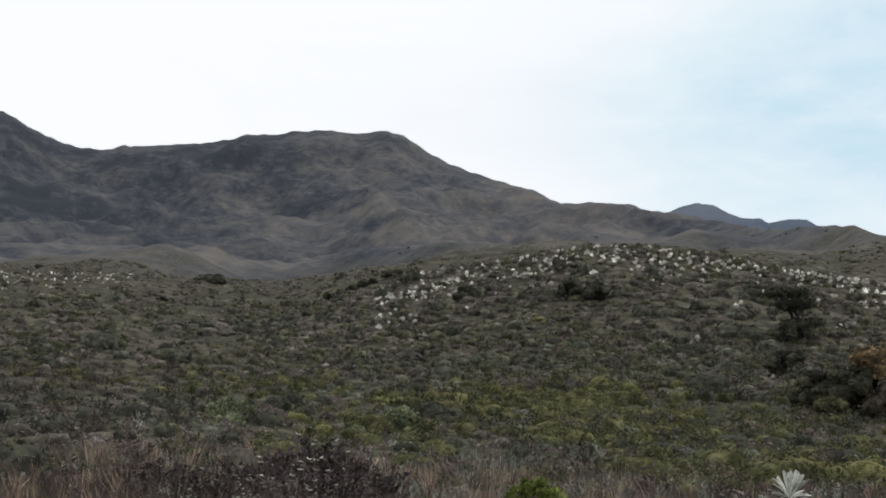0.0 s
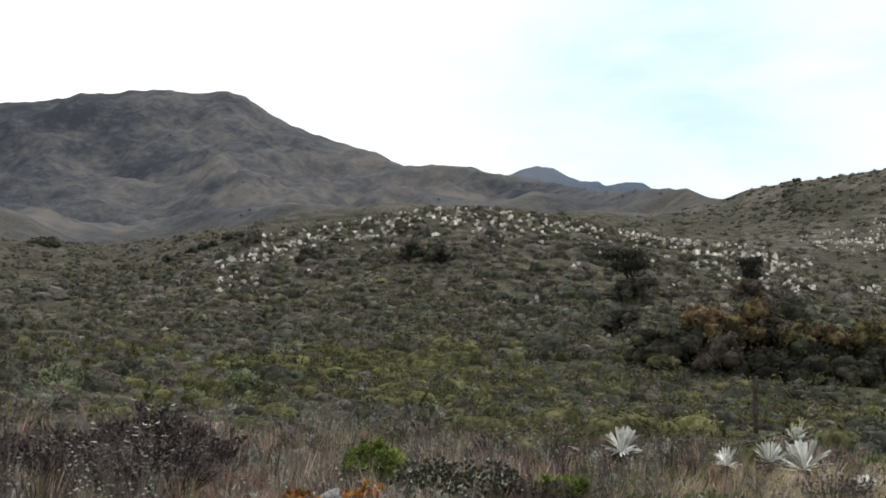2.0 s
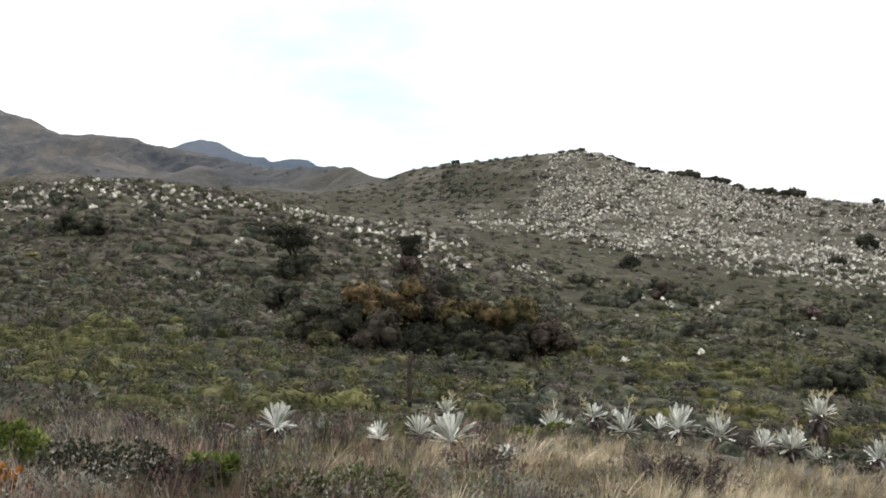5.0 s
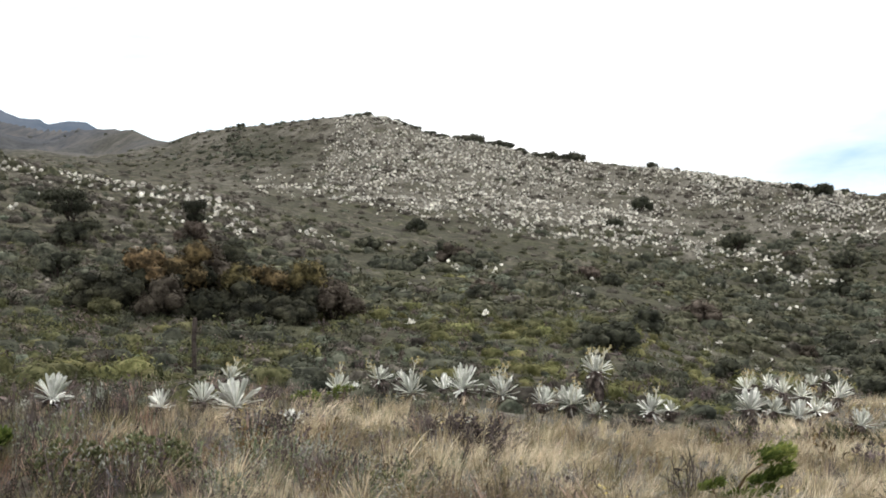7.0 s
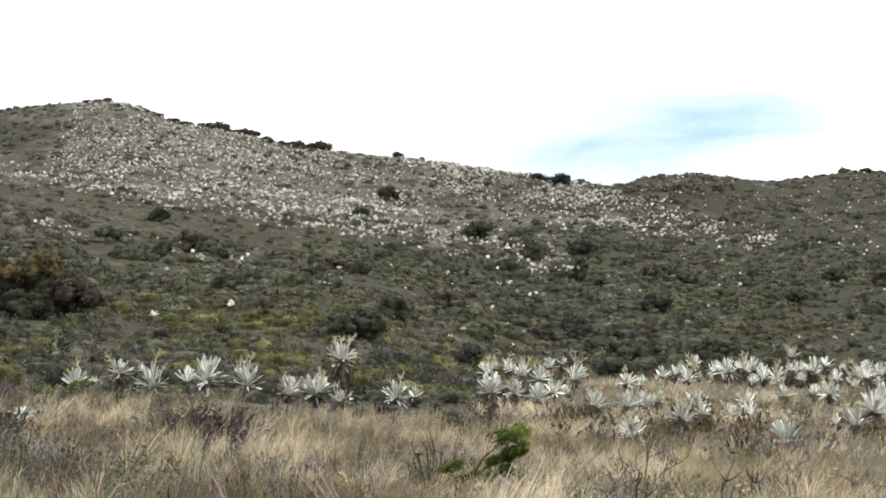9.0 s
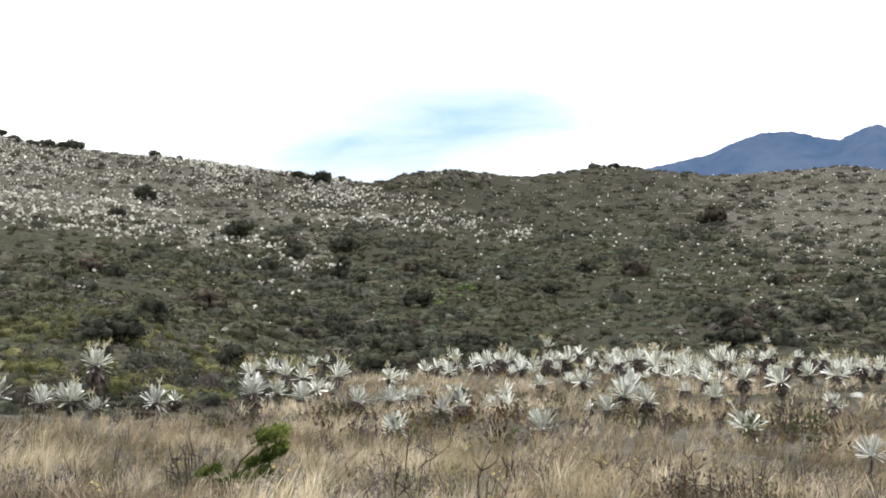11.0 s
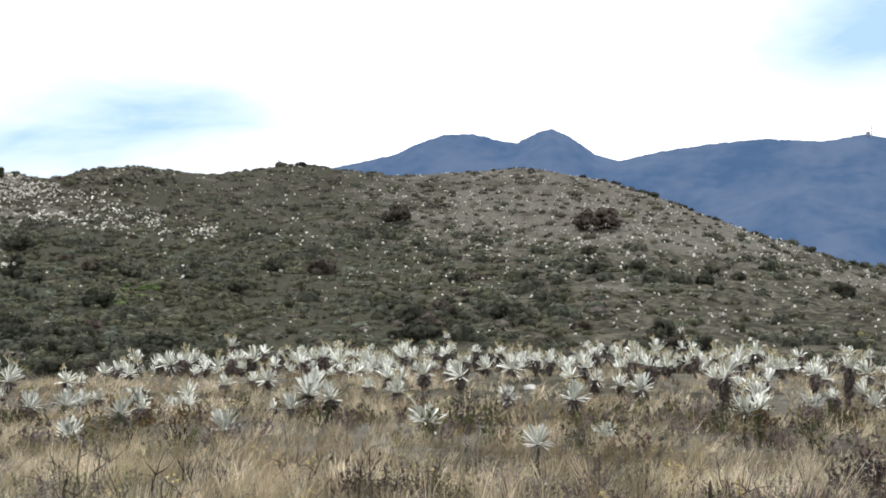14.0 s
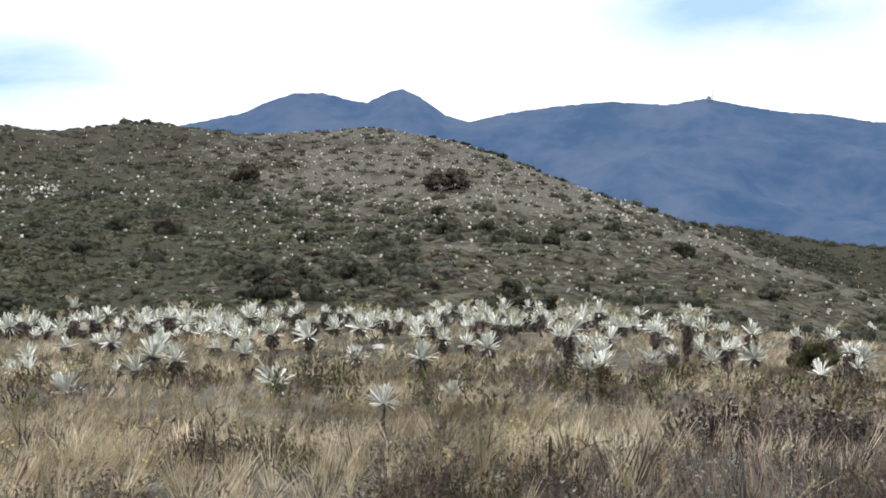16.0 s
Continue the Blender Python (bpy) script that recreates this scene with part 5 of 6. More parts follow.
def skirt_mesh(seed):
    """Dead leaves hanging round a stem that is 1 high and 1 wide."""
    g = np.random.default_rng(seed)
    bits = [tube([(0, 0, 0), (0.02, 0.01, 0.5), (0, 0, 1.0)], [0.36, 0.34, 0.3], 8)]
    for i in range(46):
        th, z = g.uniform(0, 2 * np.pi), g.uniform(0.28, 1.02)
        d = np.array([np.cos(th), np.sin(th), 0])
        s = np.array([-d[1], d[0], 0]) * g.uniform(0.05, 0.09)
        a = d * 0.28 + [0, 0, z]
        b = d * g.uniform(0.42, 0.62) + [0, 0, z - 0.1]
        c = d * g.uniform(0.40, 0.74) + [0, 0, max(-0.02, z - g.uniform(0.3, 0.5))]
        bits.append((np.array([a - s, a + s, b - s, b + s, c]), np.array([[0, 1, 3], [0, 3, 2], [2, 3, 4]])))
    return flat_mesh("dead_leaf_skirt", *joined(bits), SKIRT, False)


def withered_mesh(seed):
    """Grey leaves that hang below a rosette 1 wide."""
    bits = []
    g = np.random.default_rng(seed + 70)
    for i in range(16):
        m = np.array(pose(0, 0, 0, 0, 0, i * 137.5 + g.normal(0, 25)) @ pose(0, 0.04, -0.02, g.uniform(-75, -15), g.normal(0, 25), 0) @ Matrix.Scale(g.uniform(0.22, 0.44), 4))
        v, f = LEAF_SHAPES[1 + 2 * (i % 2)]
        rim = v[[0, 2, 6, 7, 8, 12, 14, len(v) // 2 - 1]]
        bits.append((rim @ m[:3, :3].T + m[:3, 3], np.array([[0, 1, 3], [0, 3, 2], [1, 4, 3], [2, 3, 5], [3, 6, 5], [3, 4, 6], [5, 6, 7]])))
    return flat_mesh("withered_leaves", *joined(bits), WITHERED, True)


WITHERED_MESHES = [withered_mesh(s) for s in range(5)]
SKIRT_MESHES = [skirt_mesh(s) for s in range(4)]
TRUNK_MESH = flat_mesh("trunk", *tube([(0, 0, -0.12), (0.03, 0, 0.4), (0, 0.02, 1.0)], [0.55, 0.5, 0.42], 8), SKIRT, True)


def flower_meshes(seed):
    """A branched flower stalk 1 tall, and its nodding heads."""
    g = np.random.default_rng(seed)
    lean = g.normal(0, 0.16, 2)
    tip = np.array([lean[0], lean[1], 0.85])
    stems = [tube([(0, 0, 0), tip * [0.4, 0.4, 0.55], tip], [0.034, 0.028, 0.02], 4)]
    heads = []
    for i in range(5):
        th = g.uniform(0, 6.28)
        e = tip + np.array([0.13 * np.cos(th), 0.13 * np.sin(th), g.uniform(-0.05, 0.16)])
        stems.append(tube([tip - [0, 0, 0.12], e], [0.02, 0.015], 3))
        heads.append(tube([e - [0, 0, 0.03], e + [0, 0, 0.01], e + [0, 0, 0.042]], [0.02, 0.05, 0.03], 4))
    return flat_mesh("flower_stalk", *joined(stems), STALK), flat_mesh("flower_head", *joined(heads), FLOWER)


FLOWER_MESHES = [flower_meshes(s) for s in range(4)]
count = 0


def frailejon(az, r, wide, middle, leaves=False, flowers=0, slim=False):
    """A frailejon: stem in a skirt of dead leaves, silver rosette at the height middle, perhaps flower stalks."""
    global count
    count += 1
    g = random.Random(count * 7 + 1)
    tall = middle > 0.62
    label = "silver-white frailejon rosette low in the dry grass"
    if tall:
        label = "tall frailejon with silver rosette above a dark dead-leaf stem"
    elif middle > 0.36:
        label = "silver frailejon rosette on a short stem of dead leaves"
    if slim:
        label = "small silver frailejon rosette on a thin bare stem"
    if flowers:
        label = label.replace("frailejon", "flowering frailejon", 1)
    ob = thing("frailejon", spot(az, r), label, "plant", "frailejones on the moor", g.uniform(0, 6.28))
    crown = max(0.1, middle - 0.16 * wide)
    stem_wide = 0.07 if slim else (0.2 if not tall else 0.24) * g.uniform(0.8, 1.25)
    part("trunk", TRUNK_MESH, ob, Matrix.Diagonal((stem_wide * 0.62, stem_wide * 0.62, crown, 1)), "dark woody stem")
    if not slim:
        part("dead_leaf_skirt", g.choice(SKIRT_MESHES), ob, Matrix.Translation((0, 0, max(0.0, crown - 0.75 * crown))) @ pose(0, 0, 0, 0, 0, g.uniform(0, 360))
             @ Matrix.Diagonal((stem_wide * 1.5, stem_wide * 1.5, crown * 0.8, 1)), "brown hanging dead leaves")
    top = Matrix.Translation((0, 0, crown)) @ pose(0, 0, 0, g.gauss(0, 11), g.gauss(0, 11), 0) @ Matrix.Diagonal((wide, wide, wide * g.uniform(0.85, 1.12), 1))
    if leaves:
        for m, k in leaf_poses(42, count, -10):
            part("leaf", LEAF_MESHES[k], ob, top @ m)
    else:
        part("rosette", ROSETTE_MESHES[count % len(ROSETTE_MESHES)], ob, top)["kind"] = "stuff"
    part("withered_leaves", WITHERED_MESHES[count % 5], ob, top, "limp grey lower leaves")["kind"] = "stuff"
    for k in range(flowers):
        stalk, head = FLOWER_MESHES[(count + k) % 4]
        a = g.uniform(0, 6.28)
        m = Matrix.Translation((0.12 * wide * math.cos(a), 0.12 * wide * math.sin(a), crown + 0.02)) @ pose(0, 0, 0, g.gauss(0, 12), g.gauss(0, 12), g.uniform(0, 360)) @ Matrix.Scale(0.66 * wide * g.uniform(0.75, 1.2), 4)
        s = part("flower_stalk", stalk, ob, m)
        part("flower_head", head, s, None, "small yellow flower heads")["kind"] = "stuff"
    return ob


# bearing, distance, width of the rosette, height of its middle
ROW_FRONT = [
    (-14.71, 15.3, 0.45, 0.29), (-19.17, 15.8, 0.31, 0.18), (-20.91, 16.3, 0.41, 0.27), (-22.3, 16.4, 0.67, 0.28), (-22.05, 22.5, 0.42, 0.4), (-24.72, 14.9, 0.3, 0.13),
    (-26.72, 23.7, 0.56, 0.23), (-27.46, 24.7, 0.3, 0.11), (-28.56, 23.6, 0.46, 0.5), (-29.93, 24.4, 0.64, 0.31), (-32.19, 26.3, 0.78, 0.4), (-33.96, 26.4, 0.66, 0.34),
    (-35.73, 25.8, 0.5, 0.28), (-36.97, 25.1, 0.71, 0.4), (-38.06, 25.8, 0.64, 1.02), (-38.04, 24.8, 0.43, 0.2), (-40.45, 25.7, 0.61, 0.36),
]
ROW_MIDDLE = [
    (-44.65, 26.2, 0.7, 0.57), (-46.07, 38.1, 0.66, 0.4), (-46.82, 37, 0.72, 0.4), (-47.39, 33.4, 0.73, 0.29), (-46.69, 31.5, 0.62, 0.27), (-45.7, 31.5, 0.55, 0.3),
    (-48.31, 38.6, 0.98, 0.5), (-47.32, 43.7, 0.67, 0.51), (-44.57, 36.5, 0.64, 0.46), (-45.45, 39.7, 0.61, 0.42), (-49.22, 27.8, 0.54, 0.36), (-50.65, 29.5, 0.58, 0.32),
    (-51.38, 30, 0.55, 0.28), (-52, 32, 0.49, 0.24), (-50.87, 21.5, 0.58, 0.18), (-52.95, 23.9, 0.54, 0.41), (-53.69, 31.7, 0.62, 0.27), (-53.23, 43.1, 0.79, 0.35),
    (-52.18, 47, 0.72, 0.32), (-55.01, 29.9, 0.42, 0.19), (-55.78, 33.9, 0.66, 0.24), (-55.83, 28.2, 0.61, 0.18), (-57.34, 23.4, 0.63, 0.17), (-50.66, 38.4, 0.75, 0.33),
]
ROW_MIDDLE_MORE = [
    (-55.87, 46, 0.9, 0.56), (-55.03, 43.4, 0.85, 0.59), (-57.05, 46.9, 0.82, 0.43), (-57.64, 46, 0.56, 1.11),
]
ROW_BACK = [
    (-58.58, 46, 0.98, 0.57), (-59.2, 35.1, 0.73, 0.38), (-57.32, 34.6, 0.68, 0.33), (-60.59, 44.1, 0.98, 0.45), (-60.95, 28.9, 0.82, 0.44), (-60.27, 26.6, 0.52, 0.26),
    (-61.95, 27, 0.59, 0.39), (-61.34, 37, 0.64, 0.29), (-62.34, 42.2, 0.98, 0.56), (-62.97, 39.1, 0.71, 0.31), (-63.59, 33.5, 0.55, 0.28), (-64.47, 36.3, 0.87, 0.43),
    (-64.88, 30.2, 0.59, 0.41), (-63.72, 42.8, 0.84, 0.41), (-64.98, 46, 0.98, 0.65), (-66.08, 33.8, 0.74, 0.53), (-66.24, 22.6, 0.61, 0.32), (-67.69, 33.1, 0.79, 0.56),
    (-69.77, 28.9, 0.53, 0.36), (-72.66, 27.3, 0.65, 0.55), (-73.65, 33.5, 0.61, 0.53), (-72.58, 36.6, 0.8, 0.42), (-74.71, 33.7, 0.59, 0.39),
]
ROW_BACK_MORE = [
    (-75.64, 30.4, 0.63, 0.48), (-69.92, 38.7, 0.98, 0.47), (-68.82, 39.4, 0.77, 0.37), (-70.54, 44.1, 0.87, 0.42), (-76.02, 37.3, 0.65, 0.63), (-77.43, 46, 0.6, 0.8),
    (-76.73, 40.8, 0.71, 0.47), (-78.77, 36, 0.71, 0.52), (-71.26, 40.4, 0.71, 0.3), (-67.1, 46, 0.36, 1.16),
]
ROW_EAST = [
    (-80.04, 26.9, 0.64, 0.35), (-80.41, 34.8, 0.64, 0.41), (-83, 40, 0.87, 0.52), (-82.88, 29.6, 0.54, 0.41), (-84.34, 33.5, 0.61, 1.04), (-85.07, 35.5, 0.65, 0.77),
    (-83.73, 32.1, 0.45, 0.38), (-85.43, 31.9, 0.56, 0.33), (-86.27, 34.3, 0.67, 0.47), (-87.11, 38, 0.66, 0.57), (-87.23, 32.9, 0.72, 0.37), (-88.95, 38.2, 0.5, 0.6),
    (-90.39, 36.7, 0.64, 0.73), (-91.65, 32.5, 0.71, 0.5), (-79.29, 38, 0.98, 0.5), (-79.79, 40.1, 0.87, 0.61), (-81.03, 36.4, 0.71, 0.43), (-81.52, 40, 0.7, 0.52),
    (-74.05, 22, 0.48, 0.19),
]
placed = []
for row in ROW_FRONT + ROW_MIDDLE + ROW_MIDDLE_MORE + ROW_BACK + ROW_BACK_MORE + ROW_EAST:
    k = len(placed)
    frailejon(row[0], row[1], min(row[2] * (1.18 if row[1] < 32 or row[0] > -48 else 1.1), 1.08), row[3], leaves=row[1] < 33, flowers=7 if row[3] > 0.8 else (0, 4, 2, 0, 5, 2, 3)[k % 7] if row[1] > 20 else 0)
    placed.append(row[:2])
    if k % 2 == 0 and 6 < k < 60 and row[3] < 0.8:  # a smaller one close behind
        frailejon(row[0] + (1 if k % 4 else -1) * 22 / row[1], row[1] + 1.2, row[2] * 0.75, max(0.18, row[3] * (0.6 + 0.13 * (k % 5))))
frailejon(-71.04, 12.6, 0.37, 0.47, leaves=True, slim=True)
# the back of the flat is thick with them
wild = random.Random(5)
for k in range(30):
    az, r = -79 - 13 * wild.random(), 29 + 9 * wild.random()
    if all(math.hypot((az - a) * 0.0175 * r, (r - d) * 0.5) > 0.4 for a, d in placed):
        frailejon(az, r, wild.uniform(0.5, 0.85), 0.25 + 0.6 * wild.random() ** 1.4, flowers=wild.choice((0, 0, 3, 4)))
        placed.append((az, r))
tries = 0
while len(placed) < 312 and tries < 6000:
    tries += 1
    az, r = wild.uniform(-86, -53), 33 + 14 * wild.random() ** 0.6
    if r < 46 - 9 * wild.random() * (1 - ((az + 70) / 18) ** 2):
        continue
    if all(math.hypot((az - a) * 0.0175 * r, (r - d) * 0.5) > 0.34 for a, d in placed):
        frailejon(az, r, wild.uniform(0.38, 0.8), 0.22 + 0.6 * wild.random() ** 1.5, flowers=wild.choice((0, 0, 3, 4, 2)))
        placed.append((az, r))


def limb(p, d, length, radius, g, bend=0.25, steps=4):
    """A wandering limb: its points and radii."""
    pts, rad, p = [np.array(p, float)], [radius], np.array(p, float)
    d = unit(np.array(d, float))
    for i in range(steps):
        d = unit(d + g.normal(0, bend, 3) + [0, 0, 0.05])
        p = p + d * length / steps
        pts.append(p)
        rad.append(radius * (1 - 0.8 * (i + 1) / steps))
    return pts, rad


def bush(name, az, r, wide, high, mat, label, seed, lobes=6, leaf=0.14, per=90, lobe_scale=0.8, group="", sub=None, category="shrub"):
    """A shrub: forked stems and a ragged crown of leaf sprays in several lobes; sub: a second leaf colour on top."""
    g = np.random.default_rng(seed)
    ob = thing(name, spot(az, r), label, category, group, g.uniform(0, 6.28))
    lobe = []
    for k in range(lobes):
        th, q = 2.4 * k + g.uniform(-0.4, 0.4), math.sqrt((k + 0.4) / lobes) * 0.5
        size = wide * g.uniform(0.42, 0.62) * lobe_scale
        tip = np.array([math.cos(th) * q * (wide - size * 0.6), math.sin(th) * q * (wide - size * 0.6), (high - size * 0.5) * (1 - 1.4 * q * q) * g.uniform(0.6, 1.0)])
        tip[2] = max(tip[2] * (1.0 if k < 3 else g.uniform(0.35, 1.0)), 0.0)
        pts = [np.array([tip[0] * 0.12, tip[1] * 0.12, -0.08]), np.array([tip[0] * 0.5, tip[1] * 0.5, tip[2] * 0.5]) + g.normal(0, 0.03 * wide, 3), tip + [0, 0, size * 0.2]]
        part("stem", flat_mesh("stem", *tube(pts, [0.022 * wide, 0.016 * wide, 0.006 * wide], 5), TWIG, True), ob)
        v, f = leaf_dome(per, leaf * wide / size, int(seed * 31 + k), squash=0.46, inner=0.72, ball=True)
        w, h = lump(int(seed * 17 + k), 8, 5, ball=True, wide=0.4, squash=0.4)
        lobe.append((float(tip[2]), joined([(v * size + tip + [0, 0, size * 0.12], f), (w * size + tip + [0, 0, size * 0.12], h)])))
    lobe.sort(key=lambda item: item[0])
    cut = len(lobe) if sub is None else int(len(lobe) * 0.68)
    part("crown", flat_mesh("crown", *joined([b for z, b in lobe[:cut]]), mat, True), ob)
    if sub is not None:
        part("crown_top", flat_mesh("crown_top", *joined([b for z, b in lobe[cut:]]), sub, True), ob, label="rust-coloured young leaves")
    return ob


# the dark thicket below the knoll
THICKET = [(-17.2, 53, 2.7, 2.3, "dark"), (-18.5, 55, 2.9, 3.1, "rust"), (-20.0, 54.5, 3.1, 3.3, "rust"), (-21.3, 55.5, 2.9, 3.0, "brown"), (-22.4, 53, 2.5, 2.5, "gold"),
           (-23.5, 54, 2.7, 2.6, "rust"), (-24.6, 55.5, 2.6, 2.6, "dark"), (-25.5, 54, 2.7, 2.6, "gold"), (-26.6, 53.5, 2.5, 2.1, "brown"), (-19.1, 51.8, 2.3, 1.7, "brown"),
           (-20.8, 51.5, 2.5, 1.4, "dark"), (-22.8, 51.2, 2.2, 1.2, "dark"), (-24.6, 51.6, 2.1, 1.3, "dark"), (-15.9, 54, 2.0, 1.8, "dark"), (-22.2, 58, 3.0, 3.0, "dark"), (-16.6, 51.5, 1.5, 0.9, "olive")]
for k, (az, r, w, h, look_of) in enumerate(THICKET):
    body = {"olive": SHRUB_OLIVE, "brown": SHRUB_BROWN}.get(look_of, THICKET_DARK)
    top_leaf = {"rust": RUST_TOP, "gold": GOLD_TOP}.get(look_of)
    label = "dark thicket shrub with rust-coloured top leaves" if top_leaf is RUST_TOP else "dark thicket shrub with golden-olive top leaves" if top_leaf else "dense twiggy %s thicket shrub" % look_of
    bush("thicket_shrub", az, r, w, h, body, label, 100 + k, lobes=14, leaf=0.05, per=150, lobe_scale=0.76, group="thicket below the knoll", sub=top_leaf)
# single dark shrubs on the slopes: bearing, distance, width, height
LONE = [(-14.7, 63.9, 2.3, 1.9), (-6.75, 87, 2.2, 1.6), (-5.6, 88, 1.9, 1.5), (-1.05, 93.6, 2.0, 1.2), (-38.9, 50.6, 2.3, 1.5), (-37.8, 49.5, 1.6, 1.2),
        (-40.4, 62.7, 1.9, 1.6), (-43.8, 45.1, 1.5, 1.0), (-40.06, 182, 3.6, 2.4), (-38.84, 153, 2.4, 1.4), (-28.0, 102, 2.3, 1.1), (-33.0, 69, 1.8, 1.1),
        (10.2, 225, 6.5, 1.7)]
FAR_LONE = [(-73.2, 164, 4.0, 2.8), (-74.1, 166, 4.2, 3.0), (-64.9, 176, 4.6, 2.6), (-51.9, 96, 2.6, 1.6), (-77.9, 74, 1.5, 1.5), (-65.9, 81, 2.9, 1.5),
            (-69.8, 93, 2.8, 1.5), (-57.9, 104.6, 2.1, 1.3), (-48.8, 138, 3.6, 2.4), (-44.1, 147, 3.8, 2.4), (-46.5, 128, 2.6, 1.8), (-61.5, 118, 2.8, 1.8)]


def reach(az, el):
    """The distance at which the ground first rises to el degrees at a bearing."""
    r = np.geomspace(30, 800, 600)
    up = np.degrees(np.arctan2(height(np.full(600, az), r) - EYE, r))
    return float(r[np.argmax(up > el)])


# clumps of rosettes below the knoll: bearing, degrees up, how many
clump = random.Random(4)
at = [(az + clump.gauss(0, 0.3), el + clump.gauss(0, 0.1)) for az, el, n in ((-17.4, -0.7, 7), (-19.6, -0.3, 6), (-22.7, -0.8, 9), (-25.4, -0.9, 12), (-26.4, -1.1, 6), (-28.3, -1.5, 4), (-30.6, -2.1, 5), (-32.0, -2.4, 7),
                                                                            (-33.9, -2.6, 4), (-13.0, 0.1, 6), (-11.2, -1.5, 3), (-37.6, -3.4, 6), (-1.2, 0.1, 3), (-43.5, -3.0, 10), (-45.2, -3.4, 12), (-46.4, -3.9, 6)) for i in range(n)]
at = np.array([(az, reach(az, el)) for az, el in at])
plant_out("rosette_clumps", ROSETTES, at[:, 0], at[:, 1], rng.uniform(0.34, 0.62, len(at)), SILVER_FAR, "clumps of silver frailejon rosettes among heath shrubs", "plants", sink=-0.25)
at = np.array([(az, reach(az, el)) for az, el in [(-53.2 + clump.gauss(0, 1.1), -4.1 + clump.gauss(0, 0.22)) for i in range(26)]])
plant_out("fern_patch", FLAT_MOUNDS, at[:, 0], at[:, 1], rng.uniform(0.5, 1.5, len(at)), MOUND_FERN, "fresh green ferns in a patch on the slope", "ferns", smooth=True)
# shrubs along the edge of an eroded bank on the knoll's flank
for az, el, w in ((5.0, 0.45, 1.5), (4.5, 0.65, 1.3), (4.0, 0.85, 1.5), (3.5, 1.0, 1.7), (3.1, 1.15, 1.4), (2.5, 1.4, 1.5), (2.0, 1.6, 1.2)):
    LONE.append((az, min(reach(az, el), 170.0), w, 0.55 * w))
strewn = random.Random(21)
STREWN = []
while len(STREWN) < 100:
    az, r = strewn.uniform(-88, -30), 66 + 75 * strewn.random()
    if noise.fractal((r * math.sin(radians(az)) / 22, r * math.cos(radians(az)) / 22, 3.0), 1.0, 2.0, 2) > 0.02:
        w = strewn.uniform(0.9, 2.6)
        STREWN.append((az, r, w, w * strewn.uniform(0.45, 0.7)))
for k, (az, r, w, h) in enumerate(LONE + FAR_LONE + STREWN):
    brown = k % 4 == 3 and k > 30 or r > 160 and az < -60
    bush("brown_shrub" if brown else "dark_shrub", az, r, w, h, SHRUB_BROWN if brown else SHRUB_DARK, "grey-brown rounded shrub standing alone on the slope" if brown else "dark rounded shrub standing alone on the slope", 200 + k, lobes=8, leaf=0.075, per=70, group="lone shrubs on the slopes")
# shrubs along the crests
crest = random.Random(8)
CRESTS = [-20.4, -22.3, -23.1, -27.0, -28.0, -38.6, -40.3, -44.4, -46.6, -47.2, -47.8, -48.5, -53.8, -58.9, -59.9, -60.6, -61.3, -63.8, -67.5, -70.6, -71.0]
CRESTS += [-29.2 - 0.32 * k for k in range(26)] + [-73.0 - 12.0 * crest.random() for k in range(34)]
for az in CRESTS:
    rc = float(pchip(SECTIONS[:, 0], SECTIONS[:, 9], np.array([az]))[0])
    az += crest.uniform(-0.15, 0.15)
    w = 0.7 + 2.2 * crest.random() ** 2 * (0.8 if az < -73 else 1.0) + 1.2 * (-49 < az < -46) + 0.9 * (-37.5 < az < -29)
    bush("crest_shrub", az, rc * crest.uniform(0.95, 0.995), w, w * crest.uniform(0.28, 0.46), SHRUB_DARK, "small dark shrub on the crest of the hill", int(300 - az * 10), lobes=5, leaf=0.11, per=60, group="shrubs along the crest")


def small_tree(az, r, tiers, label, seed, stem_high):
    """A wind-bent moorland tree: forked trunk, limbs and flat-topped tiers of foliage (x, z, width, height)."""
    g = np.random.default_rng(seed)
    ob = thing("moorland_tree", spot(az, r), label, "tree")
    side = Vector((math.cos(radians(az)), math.sin(radians(az)), 0))
    trunk, crown = [], []
    trunk.append(tube([(0, 0, -0.2), (0.05, 0.02, stem_high * 0.5), (-0.03, 0.05, stem_high)], [0.11, 0.09, 0.07], 7))
    for x, z, w, h in tiers:
        mid = np.array([side.x * x, side.y * x, z])
        for k in range(5):
            th = k * 1.26 + g.uniform(-0.3, 0.3)
            tip = mid + [0.33 * w * math.cos(th), 0.33 * w * math.sin(th), g.uniform(-0.1, 0.1)]
            bough = tube([(0, 0, stem_high * g.uniform(0.3, 0.95)), (mid + tip) * 0.5 - [0, 0, 0.25 * z * 0.3], tip], [0.06, 0.04, 0.012], 5)
            part("limb", flat_mesh("limb", *bough, TWIG, True), ob)
            v, f = leaf_dome(420, 0.12 / (0.6 * w), seed * 9 + k + int(z * 10), squash=0.45 * h / w, inner=0.3, ball=True)
            crown.append((v * 0.62 * w + tip + [0, 0, 0.05 * h], f))
    part("trunk", flat_mesh("trunk", *joined(trunk), TWIG, True), ob)
    part("crown", flat_mesh("crown", *joined(crown), DARK), ob, label="dark green leathery foliage")
    return ob


